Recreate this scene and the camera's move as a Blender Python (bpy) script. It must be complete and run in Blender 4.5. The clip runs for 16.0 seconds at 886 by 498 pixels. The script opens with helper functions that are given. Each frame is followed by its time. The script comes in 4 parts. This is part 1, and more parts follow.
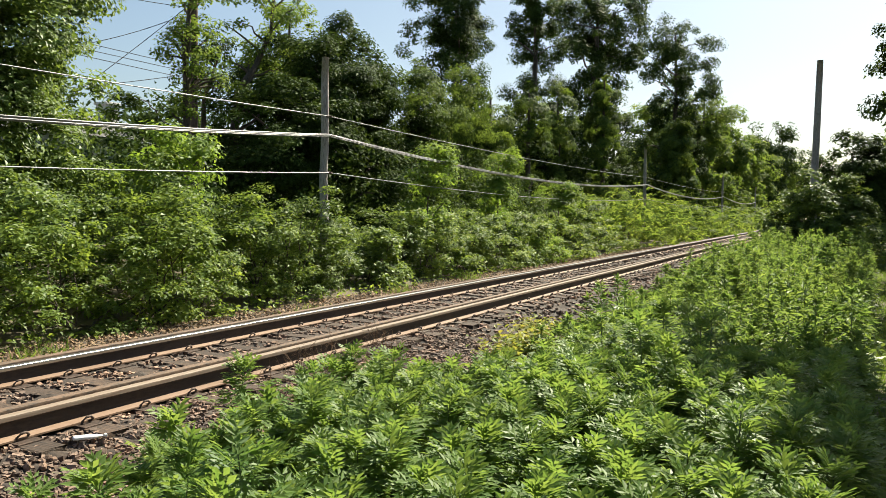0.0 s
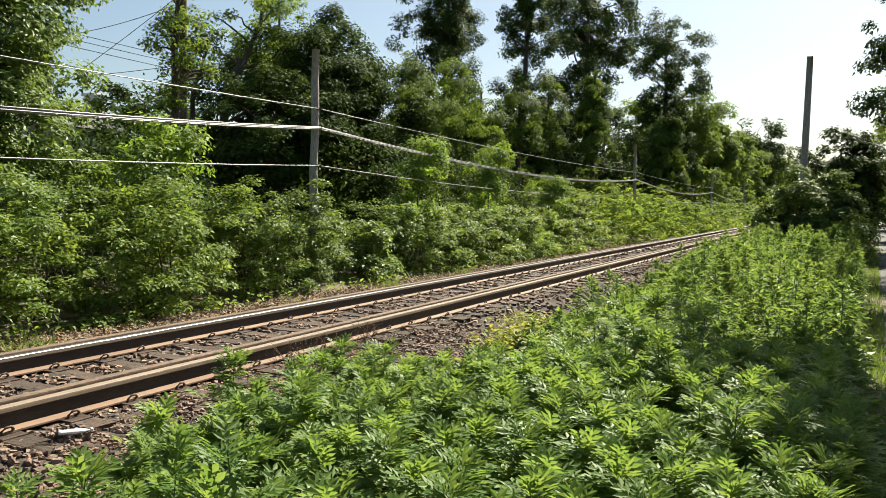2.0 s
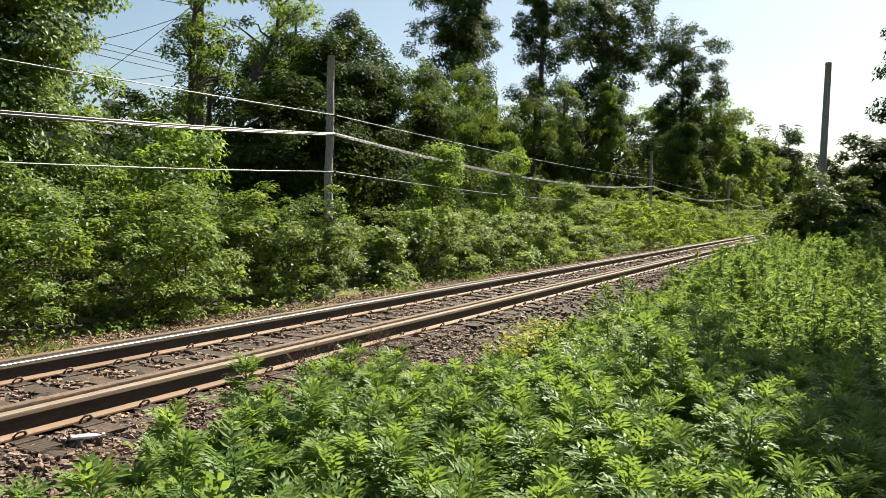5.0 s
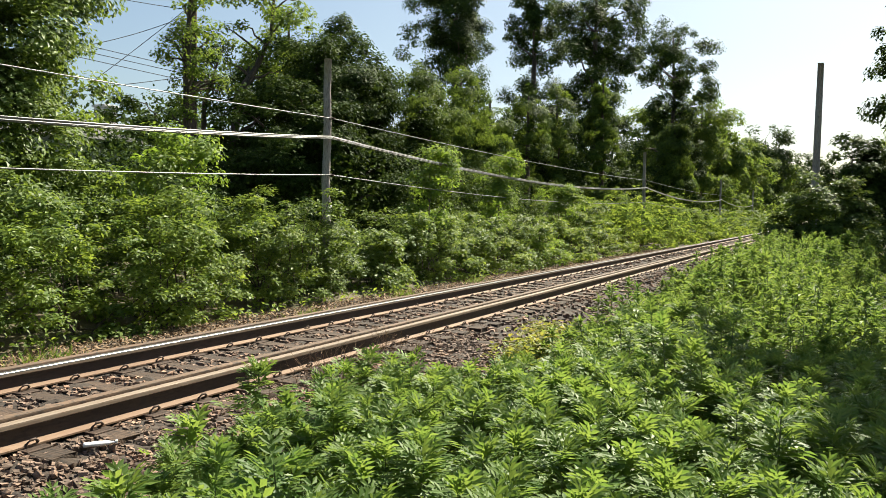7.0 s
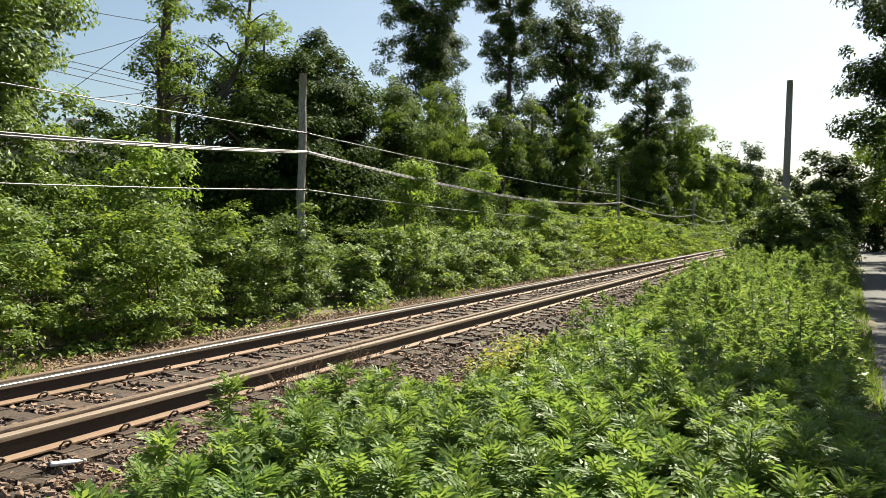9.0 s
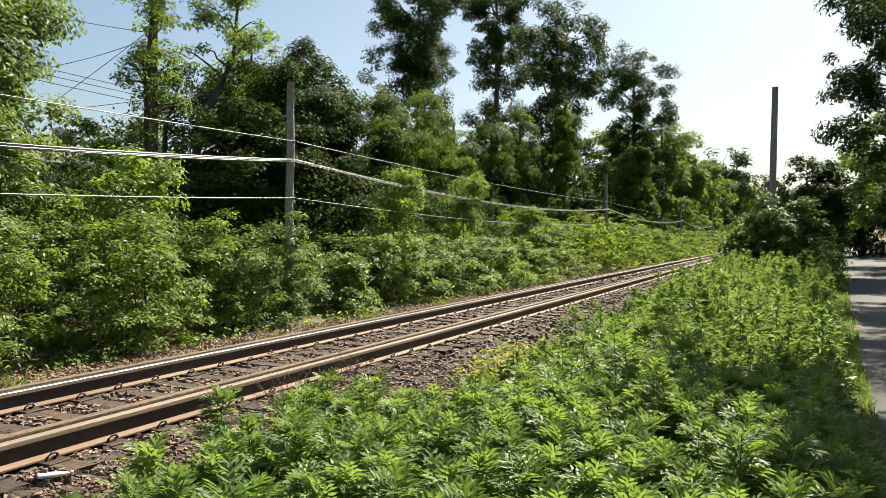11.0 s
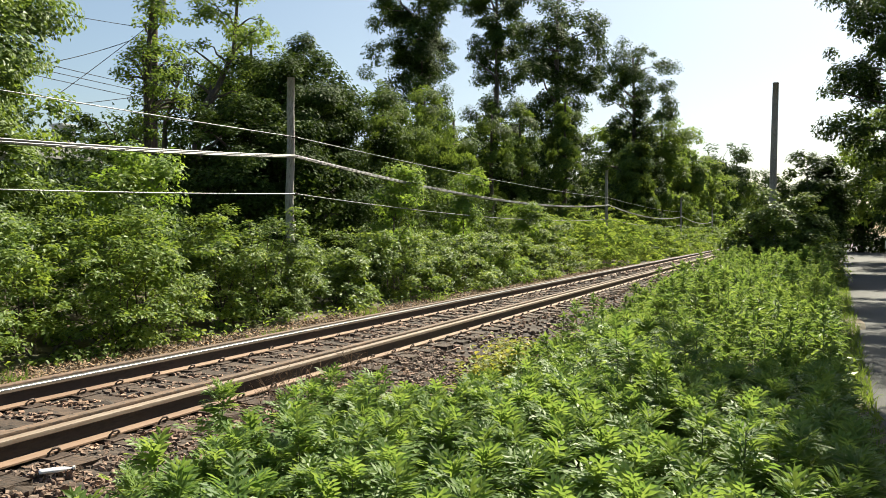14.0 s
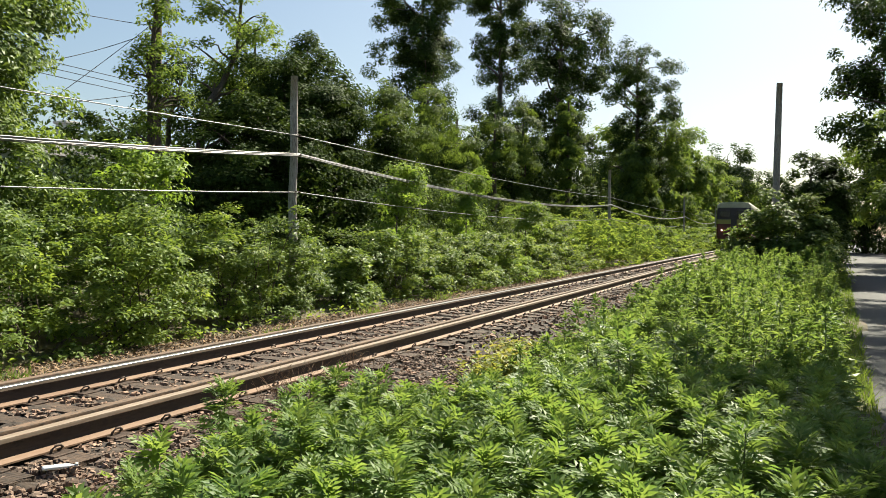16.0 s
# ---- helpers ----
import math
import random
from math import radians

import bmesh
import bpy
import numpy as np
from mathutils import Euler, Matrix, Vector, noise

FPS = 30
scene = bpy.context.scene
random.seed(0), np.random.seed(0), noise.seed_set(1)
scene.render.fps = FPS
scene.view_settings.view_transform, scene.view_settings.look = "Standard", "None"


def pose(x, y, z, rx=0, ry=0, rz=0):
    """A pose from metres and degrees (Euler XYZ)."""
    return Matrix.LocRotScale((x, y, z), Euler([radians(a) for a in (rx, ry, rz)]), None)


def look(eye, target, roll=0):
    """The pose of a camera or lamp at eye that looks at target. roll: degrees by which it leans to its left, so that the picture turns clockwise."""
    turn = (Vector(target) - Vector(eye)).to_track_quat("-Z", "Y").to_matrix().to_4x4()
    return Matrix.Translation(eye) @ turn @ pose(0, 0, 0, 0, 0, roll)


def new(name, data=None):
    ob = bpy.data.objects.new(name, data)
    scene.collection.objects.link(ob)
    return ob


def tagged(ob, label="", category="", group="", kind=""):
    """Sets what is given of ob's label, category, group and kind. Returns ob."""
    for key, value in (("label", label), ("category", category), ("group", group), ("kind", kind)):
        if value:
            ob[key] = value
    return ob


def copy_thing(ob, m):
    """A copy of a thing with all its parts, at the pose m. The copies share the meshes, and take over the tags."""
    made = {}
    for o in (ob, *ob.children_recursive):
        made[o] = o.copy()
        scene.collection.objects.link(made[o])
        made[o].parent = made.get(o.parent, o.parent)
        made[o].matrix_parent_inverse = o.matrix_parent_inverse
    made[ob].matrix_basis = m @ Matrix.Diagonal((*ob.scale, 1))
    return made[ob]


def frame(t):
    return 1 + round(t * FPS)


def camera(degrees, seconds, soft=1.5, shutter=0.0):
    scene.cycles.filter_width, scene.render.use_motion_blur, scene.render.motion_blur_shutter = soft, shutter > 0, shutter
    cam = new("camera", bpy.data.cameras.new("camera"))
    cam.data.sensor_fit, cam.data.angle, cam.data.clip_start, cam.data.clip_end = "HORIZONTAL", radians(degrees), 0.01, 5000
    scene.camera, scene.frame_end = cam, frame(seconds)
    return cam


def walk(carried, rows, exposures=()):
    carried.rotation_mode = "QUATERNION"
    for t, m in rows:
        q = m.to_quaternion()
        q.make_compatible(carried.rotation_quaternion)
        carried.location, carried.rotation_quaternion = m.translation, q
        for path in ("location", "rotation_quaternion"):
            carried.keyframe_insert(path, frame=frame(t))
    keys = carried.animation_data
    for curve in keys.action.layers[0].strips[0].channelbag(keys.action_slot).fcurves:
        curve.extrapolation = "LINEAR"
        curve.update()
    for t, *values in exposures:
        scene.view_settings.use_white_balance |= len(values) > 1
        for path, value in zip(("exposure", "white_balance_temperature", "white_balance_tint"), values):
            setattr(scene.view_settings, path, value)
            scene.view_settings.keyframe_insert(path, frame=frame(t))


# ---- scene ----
cam = camera(58.0, 16.0, soft=0.8)
PATH = [
    (0, (4.945, 0.634, 1.41), (4.053, 2.421, 1.312), 0.8),
    (0.5, (4.937, 0.636, 1.411), (4.046, 2.424, 1.304), 0.8),
    (1, (4.93, 0.646, 1.402), (4.04, 2.434, 1.293), 0.9),
    (1.5, (4.916, 0.663, 1.406), (4.035, 2.456, 1.295), 1.0),
    (2, (4.902, 0.679, 1.4), (4.034, 2.477, 1.288), 1.1),
    (2.5, (4.92, 0.673, 1.403), (4.055, 2.473, 1.289), 1.1),
    (3, (4.915, 0.689, 1.402), (4.048, 2.488, 1.284), 1.2),
    (3.5, (4.921, 0.713, 1.401), (4.049, 2.509, 1.288), 1.4),
    (4, (4.973, 0.727, 1.407), (4.069, 2.508, 1.303), 1.7),
    (6.5, (4.765, 0.676, 1.393), (3.876, 2.466, 1.302), 0.7),
    (7, (4.759, 0.669, 1.394), (3.874, 2.461, 1.304), 0.8),
    (7.5, (4.764, 0.673, 1.396), (3.895, 2.473, 1.313), 1.1),
    (8, (4.759, 0.675, 1.39), (3.912, 2.484, 1.303), 1.2),
    (8.5, (4.763, 0.679, 1.389), (3.925, 2.493, 1.315), 0.8),
    (9, (4.772, 0.672, 1.398), (3.94, 2.491, 1.345), 0.8),
    (11.5, (4.765, 0.676, 1.393), (3.961, 2.507, 1.36), 0.4),
    (12, (4.762, 0.674, 1.393), (3.959, 2.505, 1.354), 0.4),
    (12.5, (4.764, 0.678, 1.389), (3.96, 2.509, 1.346), 0.2),
    (13, (4.759, 0.669, 1.396), (3.954, 2.499, 1.352), 0.4),
    (13.5, (4.751, 0.681, 1.39), (3.946, 2.511, 1.345), 0.5),
    (14, (4.747, 0.682, 1.386), (3.941, 2.512, 1.343), 0.4),
    (14.5, (4.753, 0.676, 1.389), (3.947, 2.505, 1.346), 0.4),
    (15, (4.76, 0.671, 1.395), (3.951, 2.5, 1.353), 0.4),
    (15.5, (4.753, 0.678, 1.395), (3.946, 2.508, 1.353), 0.7),
    (16, (4.758, 0.668, 1.394), (3.946, 2.495, 1.348), 0.7),
]
walk(cam, [(t, look(e, a, r)) for t, e, a, r in PATH], exposures=((0, 1.5, 6800, 3), (16, 1.5, 6800, 3)))

# ---------------------------------------------------------------- world, sun
SUN_AZ, SUN_EL = 12.0, 47.0          # degrees to the right of +y, and up
world = bpy.data.worlds.new("sky")
scene.world = world
world.use_nodes = True
wn, wl = world.node_tree.nodes, world.node_tree.links
sky = wn.new("ShaderNodeTexSky")
sky.sky_type, sky.sun_disc = "NISHITA", False
sky.sun_elevation, sky.sun_rotation = radians(SUN_EL), radians(SUN_AZ)
sky.air_density, sky.dust_density, sky.ozone_density = 1.0, 1.8, 1.6
wn["Background"].inputs[1].default_value = 0.05
wl.new(sky.outputs[0], wn["Background"].inputs[0])
sun = new("sun", bpy.data.lights.new("sun", "SUN"))
sun.data.energy, sun.data.angle, sun.data.color = 5.0, radians(0.53), (1.0, 0.93, 0.8)
sv = Vector((math.sin(radians(SUN_AZ)) * math.cos(radians(SUN_EL)), math.cos(radians(SUN_AZ)) * math.cos(radians(SUN_EL)), math.sin(radians(SUN_EL))))
sun.matrix_world = look(sv * 60, (0, 0, 0))


# ---------------------------------------------------------------- materials
def surface(name, c1, c2, scale=6.0, rough=0.8, metal=0.0, bump=0.3, fine=60.0, c3=None, rand=0.0, stretch=(1, 1, 1)):
    """Two colours mixed by broad noise, a third by fine noise, relief from the fine one."""
    m = bpy.data.materials.new(name)
    m.use_nodes = True
    n, l = m.node_tree.nodes, m.node_tree.links
    b = n["Principled BSDF"]
    tc, mp = n.new("ShaderNodeTexCoord"), n.new("ShaderNodeMapping")
    mp.inputs["Scale"].default_value = stretch
    l.new(tc.outputs["Object"], mp.inputs[0])
    n1, n2 = n.new("ShaderNodeTexNoise"), n.new("ShaderNodeTexNoise")
    n1.inputs["Scale"].default_value, n1.inputs["Detail"].default_value = scale, 6
    n2.inputs["Scale"].default_value, n2.inputs["Detail"].default_value = fine, 4
    l.new(mp.outputs[0], n1.inputs[0]), l.new(mp.outputs[0], n2.inputs[0])
    r1 = n.new("ShaderNodeMapRange")
    r1.inputs[1].default_value, r1.inputs[2].default_value = 0.35, 0.65
    l.new(n1.outputs[0], r1.inputs[0])
    mx = n.new("ShaderNodeMix")
    mx.data_type = "RGBA"
    mx.inputs[6].default_value, mx.inputs[7].default_value = (*c1, 1), (*c2, 1)
    l.new(r1.outputs[0], mx.inputs[0])
    col = mx.outputs[2]
    r2 = n.new("ShaderNodeMapRange")
    r2.inputs[1].default_value, r2.inputs[2].default_value = 0.45, 0.7
    l.new(n2.outputs[0], r2.inputs[0])
    m2 = n.new("ShaderNodeMix")
    m2.data_type = "RGBA"
    m2.inputs[7].default_value = (*(c3 or [v * 0.5 for v in c1]), 1)
    l.new(r2.outputs[0], m2.inputs[0]), l.new(col, m2.inputs[6])
    col = m2.outputs[2]
    if rand:
        geo, rr, hsv = n.new("ShaderNodeNewGeometry"), n.new("ShaderNodeMapRange"), n.new("ShaderNodeHueSaturation")
        oi, ad, fr = n.new("ShaderNodeObjectInfo"), n.new("ShaderNodeMath"), n.new("ShaderNodeMath")
        fr.operation = "FRACT"
        l.new(geo.outputs["Random Per Island"], ad.inputs[0]), l.new(oi.outputs["Random"], ad.inputs[1]), l.new(ad.outputs[0], fr.inputs[0])
        rr.inputs[3].default_value, rr.inputs[4].default_value = 1 - rand, 1 + rand
        l.new(fr.outputs[0], rr.inputs[0]), l.new(rr.outputs[0], hsv.inputs["Value"]), l.new(col, hsv.inputs["Color"])
        col = hsv.outputs[0]
    l.new(col, b.inputs["Base Color"])
    b.inputs["Roughness"].default_value, b.inputs["Metallic"].default_value = rough, metal
    if bump:
        bp = n.new("ShaderNodeBump")
        bp.inputs["Strength"].default_value, bp.inputs["Distance"].default_value = bump, 0.01
        l.new(n2.outputs[0], bp.inputs["Height"]), l.new(bp.outputs[0], b.inputs["Normal"])
    return m


def leaf_material(name, dark, light, through_light=0.4, rough=0.55, gloss=0.28):
    """Leaves: colour differs from leaf to leaf and from place to place, light shines through."""
    m = bpy.data.materials.new(name)
    m.use_nodes = True
    n, l = m.node_tree.nodes, m.node_tree.links
    b, out = n["Principled BSDF"], n["Material Output"]
    geo, tc, ns = n.new("ShaderNodeNewGeometry"), n.new("ShaderNodeTexCoord"), n.new("ShaderNodeTexNoise")
    ns.inputs["Scale"].default_value = 0.9
    l.new(tc.outputs["Object"], ns.inputs[0])
    ad = n.new("ShaderNodeMath")
    ad.operation = "MULTIPLY_ADD"
    l.new(geo.outputs["Random Per Island"], ad.inputs[0])
    ad.inputs[1].default_value = 0.6
    sub = n.new("ShaderNodeMapRange")
    sub.inputs[1].default_value, sub.inputs[2].default_value, sub.inputs[3].default_value, sub.inputs[4].default_value = 0.35, 0.65, 0.0, 0.4
    l.new(ns.outputs[0], sub.inputs[0]), l.new(sub.outputs[0], ad.inputs[2])
    mx = n.new("ShaderNodeMix")
    mx.data_type = "RGBA"
    mx.inputs[6].default_value, mx.inputs[7].default_value = (*dark, 1), (*light, 1)
    l.new(ad.outputs[0], mx.inputs[0]), l.new(mx.outputs[2], b.inputs["Base Color"])
    b.inputs["Roughness"].default_value, b.inputs["Specular IOR Level"].default_value = rough, gloss
    tr, hs, ms = n.new("ShaderNodeBsdfTranslucent"), n.new("ShaderNodeHueSaturation"), n.new("ShaderNodeMixShader")
    hs.inputs["Hue"].default_value, hs.inputs["Saturation"].default_value, hs.inputs["Value"].default_value = 0.475, 1.08, 2.3
    l.new(mx.outputs[2], hs.inputs["Color"]), l.new(hs.outputs[0], tr.inputs[0])
    ms.inputs[0].default_value = through_light
    l.new(b.outputs[0], ms.inputs[1]), l.new(tr.outputs[0], ms.inputs[2]), l.new(ms.outputs[0], out.inputs[0])
    return m


M_GROUND = surface("soil", (0.10, 0.075, 0.05), (0.05, 0.06, 0.025), 0.8, 0.95, 0, 0.6, 25, (0.14, 0.10, 0.06))
M_ROAD = surface("worn_asphalt", (0.07, 0.068, 0.067), (0.05, 0.049, 0.049), 0.7, 0.9, 0, 0.5, 90, (0.11, 0.107, 0.105))
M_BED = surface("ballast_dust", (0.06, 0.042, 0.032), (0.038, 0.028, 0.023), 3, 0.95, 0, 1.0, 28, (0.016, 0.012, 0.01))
M_STONE = surface("ballast_stone", (0.25, 0.155, 0.108), (0.115, 0.085, 0.072), 2.2, 0.9, 0, 0.4, 40, (0.13, 0.085, 0.06), rand=0.6)
M_TIE = surface("weathered_tie", (0.046, 0.027, 0.018), (0.08, 0.05, 0.033), 2.5, 0.9, 0, 0.8, 22, (0.014, 0.01, 0.009), rand=0.35, stretch=(0.4, 3, 3))
# web rust kept near black: shade under the head put into its colour
M_RAIL_SHADE = surface("rusty_rail_shaded", (0.024, 0.016, 0.013), (0.042, 0.026, 0.019), 3, 0.7, 0.0, 0.3, 50, (0.014, 0.01, 0.009), stretch=(1, 0.3, 1))
M_OLD = surface("old_rail_rust", (0.165, 0.10, 0.064), (0.11, 0.07, 0.046), 3, 0.8, 0.0, 0.3, 50, (0.05, 0.036, 0.028), stretch=(1, 0.3, 1))
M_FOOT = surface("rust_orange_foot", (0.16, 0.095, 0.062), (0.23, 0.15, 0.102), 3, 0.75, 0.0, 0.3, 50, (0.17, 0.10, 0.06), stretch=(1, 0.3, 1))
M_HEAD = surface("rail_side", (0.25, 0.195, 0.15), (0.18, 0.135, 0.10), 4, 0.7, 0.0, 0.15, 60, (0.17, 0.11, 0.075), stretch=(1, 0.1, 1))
M_SHINE = surface("polished_rail_top", (0.24, 0.23, 0.225), (0.18, 0.17, 0.165), 5, 0.45, 1.0, 0.03, 80, (0.26, 0.25, 0.25), stretch=(1, 0.05, 1))
M_CLIP = surface("rusty_iron", (0.045, 0.03, 0.024), (0.08, 0.05, 0.037), 8, 0.65, 0.3, 0.3, 60)
M_POLE = surface("grey_pole_wood", (0.36, 0.34, 0.32), (0.28, 0.26, 0.245), 2.5, 0.9, 0, 0.6, 30, (0.13, 0.115, 0.10), stretch=(3, 3, 0.3))
M_WIRE = surface("cable_sheath", (0.20, 0.195, 0.195), (0.12, 0.12, 0.12), 2, 0.38, 0.2, 0.1, 40, (0.18, 0.18, 0.18))
M_POLE_DARK = surface("brown_pole_wood", (0.12, 0.08, 0.055), (0.08, 0.055, 0.04), 2.5, 0.9, 0, 0.6, 30, (0.05, 0.035, 0.028), stretch=(3, 3, 0.3))
M_WIRE_DARK = surface("dark_cable", (0.03, 0.03, 0.032), (0.022, 0.022, 0.024), 2, 0.9, 0.0, 0.1, 40)
M_BARK = surface("bark", (0.075, 0.058, 0.045), (0.11, 0.09, 0.07), 2, 0.95, 0, 1.0, 18, (0.03, 0.024, 0.02), stretch=(2, 2, 0.5))
M_STEM = surface("green_stem", (0.09, 0.13, 0.04), (0.12, 0.12, 0.05), 4, 0.7, 0, 0.1, 50)
M_DRY = surface("dry_stalk", (0.24, 0.16, 0.10), (0.17, 0.11, 0.07), 4, 0.9, 0, 0.2, 50, rand=0.3)
M_LITTER = surface("dead_leaf", (0.22, 0.14, 0.08), (0.15, 0.09, 0.05), 4, 0.9, 0, 0.2, 50, (0.28, 0.20, 0.12), rand=0.4)
M_WEED = leaf_material("weed_leaf", (0.055, 0.115, 0.026), (0.15, 0.212, 0.052), 0.37, 0.5, 0.24)
M_YELLOW = leaf_material("yellowing_leaf", (0.08, 0.13, 0.03), (0.24, 0.22, 0.05), 0.4)
M_SHRUB = leaf_material("shrub_leaf", (0.02, 0.045, 0.011), (0.145, 0.215, 0.045), 0.32, 0.5, 0.24)
# lighter shrub leaf; on the near front row it stands in for sun
M_SHRUB_LIGHT = leaf_material("sun_bright_shrub_leaf", (0.035, 0.075, 0.017), (0.18, 0.25, 0.05), 0.38, 0.5, 0.22)
# leaf colour lowered to near black to carry the shade inside crowns
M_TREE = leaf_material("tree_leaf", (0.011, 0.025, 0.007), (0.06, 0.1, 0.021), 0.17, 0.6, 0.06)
# far-bank leaf: brighter colour so that it reads as sunlit
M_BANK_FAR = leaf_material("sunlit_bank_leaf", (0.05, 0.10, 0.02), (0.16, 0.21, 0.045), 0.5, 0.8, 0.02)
# light leaf; on far trees its pale tone also carries distance haze
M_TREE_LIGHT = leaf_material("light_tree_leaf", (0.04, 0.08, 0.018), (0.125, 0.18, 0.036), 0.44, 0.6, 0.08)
M_IVY = leaf_material("ivy_leaf", (0.022, 0.048, 0.012), (0.12, 0.18, 0.036), 0.32, 0.6, 0.1)
M_SAPLING = leaf_material("bright_young_leaf", (0.065, 0.125, 0.022), (0.14, 0.215, 0.04), 0.42)
M_GRASS = leaf_material("grass_blade", (0.05, 0.10, 0.02), (0.13, 0.18, 0.04), 0.35, 0.6, 0.12)
M_WHITE = surface("white_paint", (0.75, 0.75, 0.73), (0.66, 0.66, 0.64), 3, 0.5, 0, 0.05, 40, (0.6, 0.6, 0.58))
M_ROOF = surface("roof_shingle", (0.13, 0.125, 0.12), (0.09, 0.09, 0.09), 3, 0.9, 0, 0.5, 20)
M_SIDING = surface("pale_siding", (0.62, 0.63, 0.62), (0.52, 0.53, 0.53), 2, 0.7, 0, 0.1, 20, (0.48, 0.48, 0.47))
M_BRICK = surface("grey_masonry", (0.72, 0.70, 0.68), (0.6, 0.58, 0.56), 6, 0.9, 0, 0.4, 30)
M_GLASS_DARK = surface("dark_window", (0.02, 0.022, 0.025), (0.03, 0.03, 0.035), 2, 0.12, 0, 0, 20)
# body paints darkened to hold the shade of the backlit front
M_PURPLE = surface("shade_darkened_purple", (0.03, 0.025, 0.036), (0.022, 0.018, 0.028), 1.5, 0.35, 0, 0.05, 30)
M_RED = surface("shade_darkened_red", (0.12, 0.02, 0.018), (0.085, 0.016, 0.014), 1.5, 0.4, 0, 0.05, 30)
M_BAND = surface("yellow_paint", (0.36, 0.35, 0.09), (0.3, 0.29, 0.08), 1.5, 0.4, 0, 0.05, 30)
# roof colour pale and yellowish, sunlight put into it
M_ROOFPALE = surface("sunlit_pale_roof", (0.55, 0.56, 0.42), (0.46, 0.47, 0.36), 1.5, 0.5, 0, 0.05, 30)
M_STEEL = surface("grimy_steel", (0.07, 0.065, 0.06), (0.05, 0.045, 0.04), 4, 0.6, 0.5, 0.3, 30)
M_PLASTIC = surface("clear_white_plastic", (0.8, 0.8, 0.82), (0.7, 0.7, 0.73), 8, 0.15, 0, 0.05, 40, (0.62, 0.62, 0.66))
M_LAMP = bpy.data.materials.new("lit_lamp")
M_LAMP.use_nodes = True
M_LAMP.node_tree.nodes["Principled BSDF"].inputs["Emission Color"].default_value = (1, 0.93, 0.8, 1)
M_LAMP.node_tree.nodes["Principled BSDF"].inputs["Emission Strength"].default_value = 4


# ---------------------------------------------------------------- mesh helpers
RNG = np.random.default_rng(7)


def mesh_np(name, verts, faces, mat, slots=None, smooth=False):
    """A mesh from an array of places and arrays of faces, all of one length each."""
    me = bpy.data.meshes.new(name)
    faces = [np.asarray(f, dtype=np.int32) for f in (faces if isinstance(faces, list) else [faces])]
    me.vertices.add(len(verts))
    me.vertices.foreach_set("co", np.asarray(verts, dtype=np.float32).ravel())
    total = sum(f.size for f in faces)
    me.loops.add(total)
    me.loops.foreach_set("vertex_index", np.concatenate([f.ravel() for f in faces]))
    count = sum(len(f) for f in faces)
    me.polygons.add(count)
    sizes = np.concatenate([np.full(len(f), f.shape[1], dtype=np.int32) for f in faces])
    me.polygons.foreach_set("loop_start", np.concatenate([[0], np.cumsum(sizes)[:-1]]).astype(np.int32))
    me.polygons.foreach_set("loop_total", sizes)
    for m in (mat if isinstance(mat, (list, tuple)) else [mat]):
        me.materials.append(m)
    if slots is not None:
        me.polygons.foreach_set("material_index", np.asarray(slots, dtype=np.int32))
    me.update(calc_edges=True)
    me.polygons.foreach_set("use_smooth", np.full(count, smooth))
    return me


def part(name, me, parent, label=""):
    ob = new(name, me)
    ob.parent = parent
    return tagged(ob, label)


def thing(name, label, category, group="", kind="", at=(0, 0, 0)):
    ob = new(name)
    ob.location = at
    return tagged(ob, label, category, group, kind)


def bm_mesh(name, bm, mat):
    me = bpy.data.meshes.new(name)
    bm.to_mesh(me)
    bm.free()
    for m in (mat if isinstance(mat, (list, tuple)) else [mat]):
        me.materials.append(m)
    return me


def block(sx, sy, sz, at=(0, 0, 0), bevel=0.01, bm=None):
    bm = bm or bmesh.new()
    made = bmesh.ops.create_cube(bm, size=1, matrix=Matrix.Translation(at) @ Matrix.Diagonal((sx, sy, sz, 1)))
    if bevel:
        edges = list({e for v in made["verts"] for e in v.link_edges})
        bmesh.ops.bevel(bm, geom=edges, offset=bevel, segments=2, affect="EDGES", profile=0.5)
    return bm


def tube_arrays(points, radii, sides=7, base=0):
    """A tapered tube along points."""
    points = np.asarray(points, float)
    n = len(points)
    way = np.gradient(points, axis=0)
    way /= np.linalg.norm(way, axis=1)[:, None] + 1e-9
    ref = np.where(np.abs(way[:, 2:3]) > 0.8, [[1.0, 0, 0]], [[0, 0, 1.0]])
    a = np.cross(way, ref)
    a /= np.linalg.norm(a, axis=1)[:, None] + 1e-9
    b = np.cross(way, a)
    ang = np.linspace(0, 2 * np.pi, sides, endpoint=False)
    ring = np.cos(ang)[None, :, None] * a[:, None] + np.sin(ang)[None, :, None] * b[:, None]
    v = (points[:, None] + ring * np.asarray(radii, float)[:, None, None]).reshape(-1, 3)
    i, j = np.meshgrid(np.arange(n - 1), np.arange(sides), indexing="ij")
    k = (j + 1) % sides
    f = np.stack([i * sides + j, (i + 1) * sides + j, (i + 1) * sides + k, i * sides + k], -1).reshape(-1, 4)
    return v, f + base


def join_tubes(tubes, sides=7):
    vs, fs, base = [], [], 0
    for pts, rad in tubes:
        v, f = tube_arrays(pts, rad, sides, base)
        vs.append(v), fs.append(f)
        base += len(v)
    return np.concatenate(vs), np.concatenate(fs)


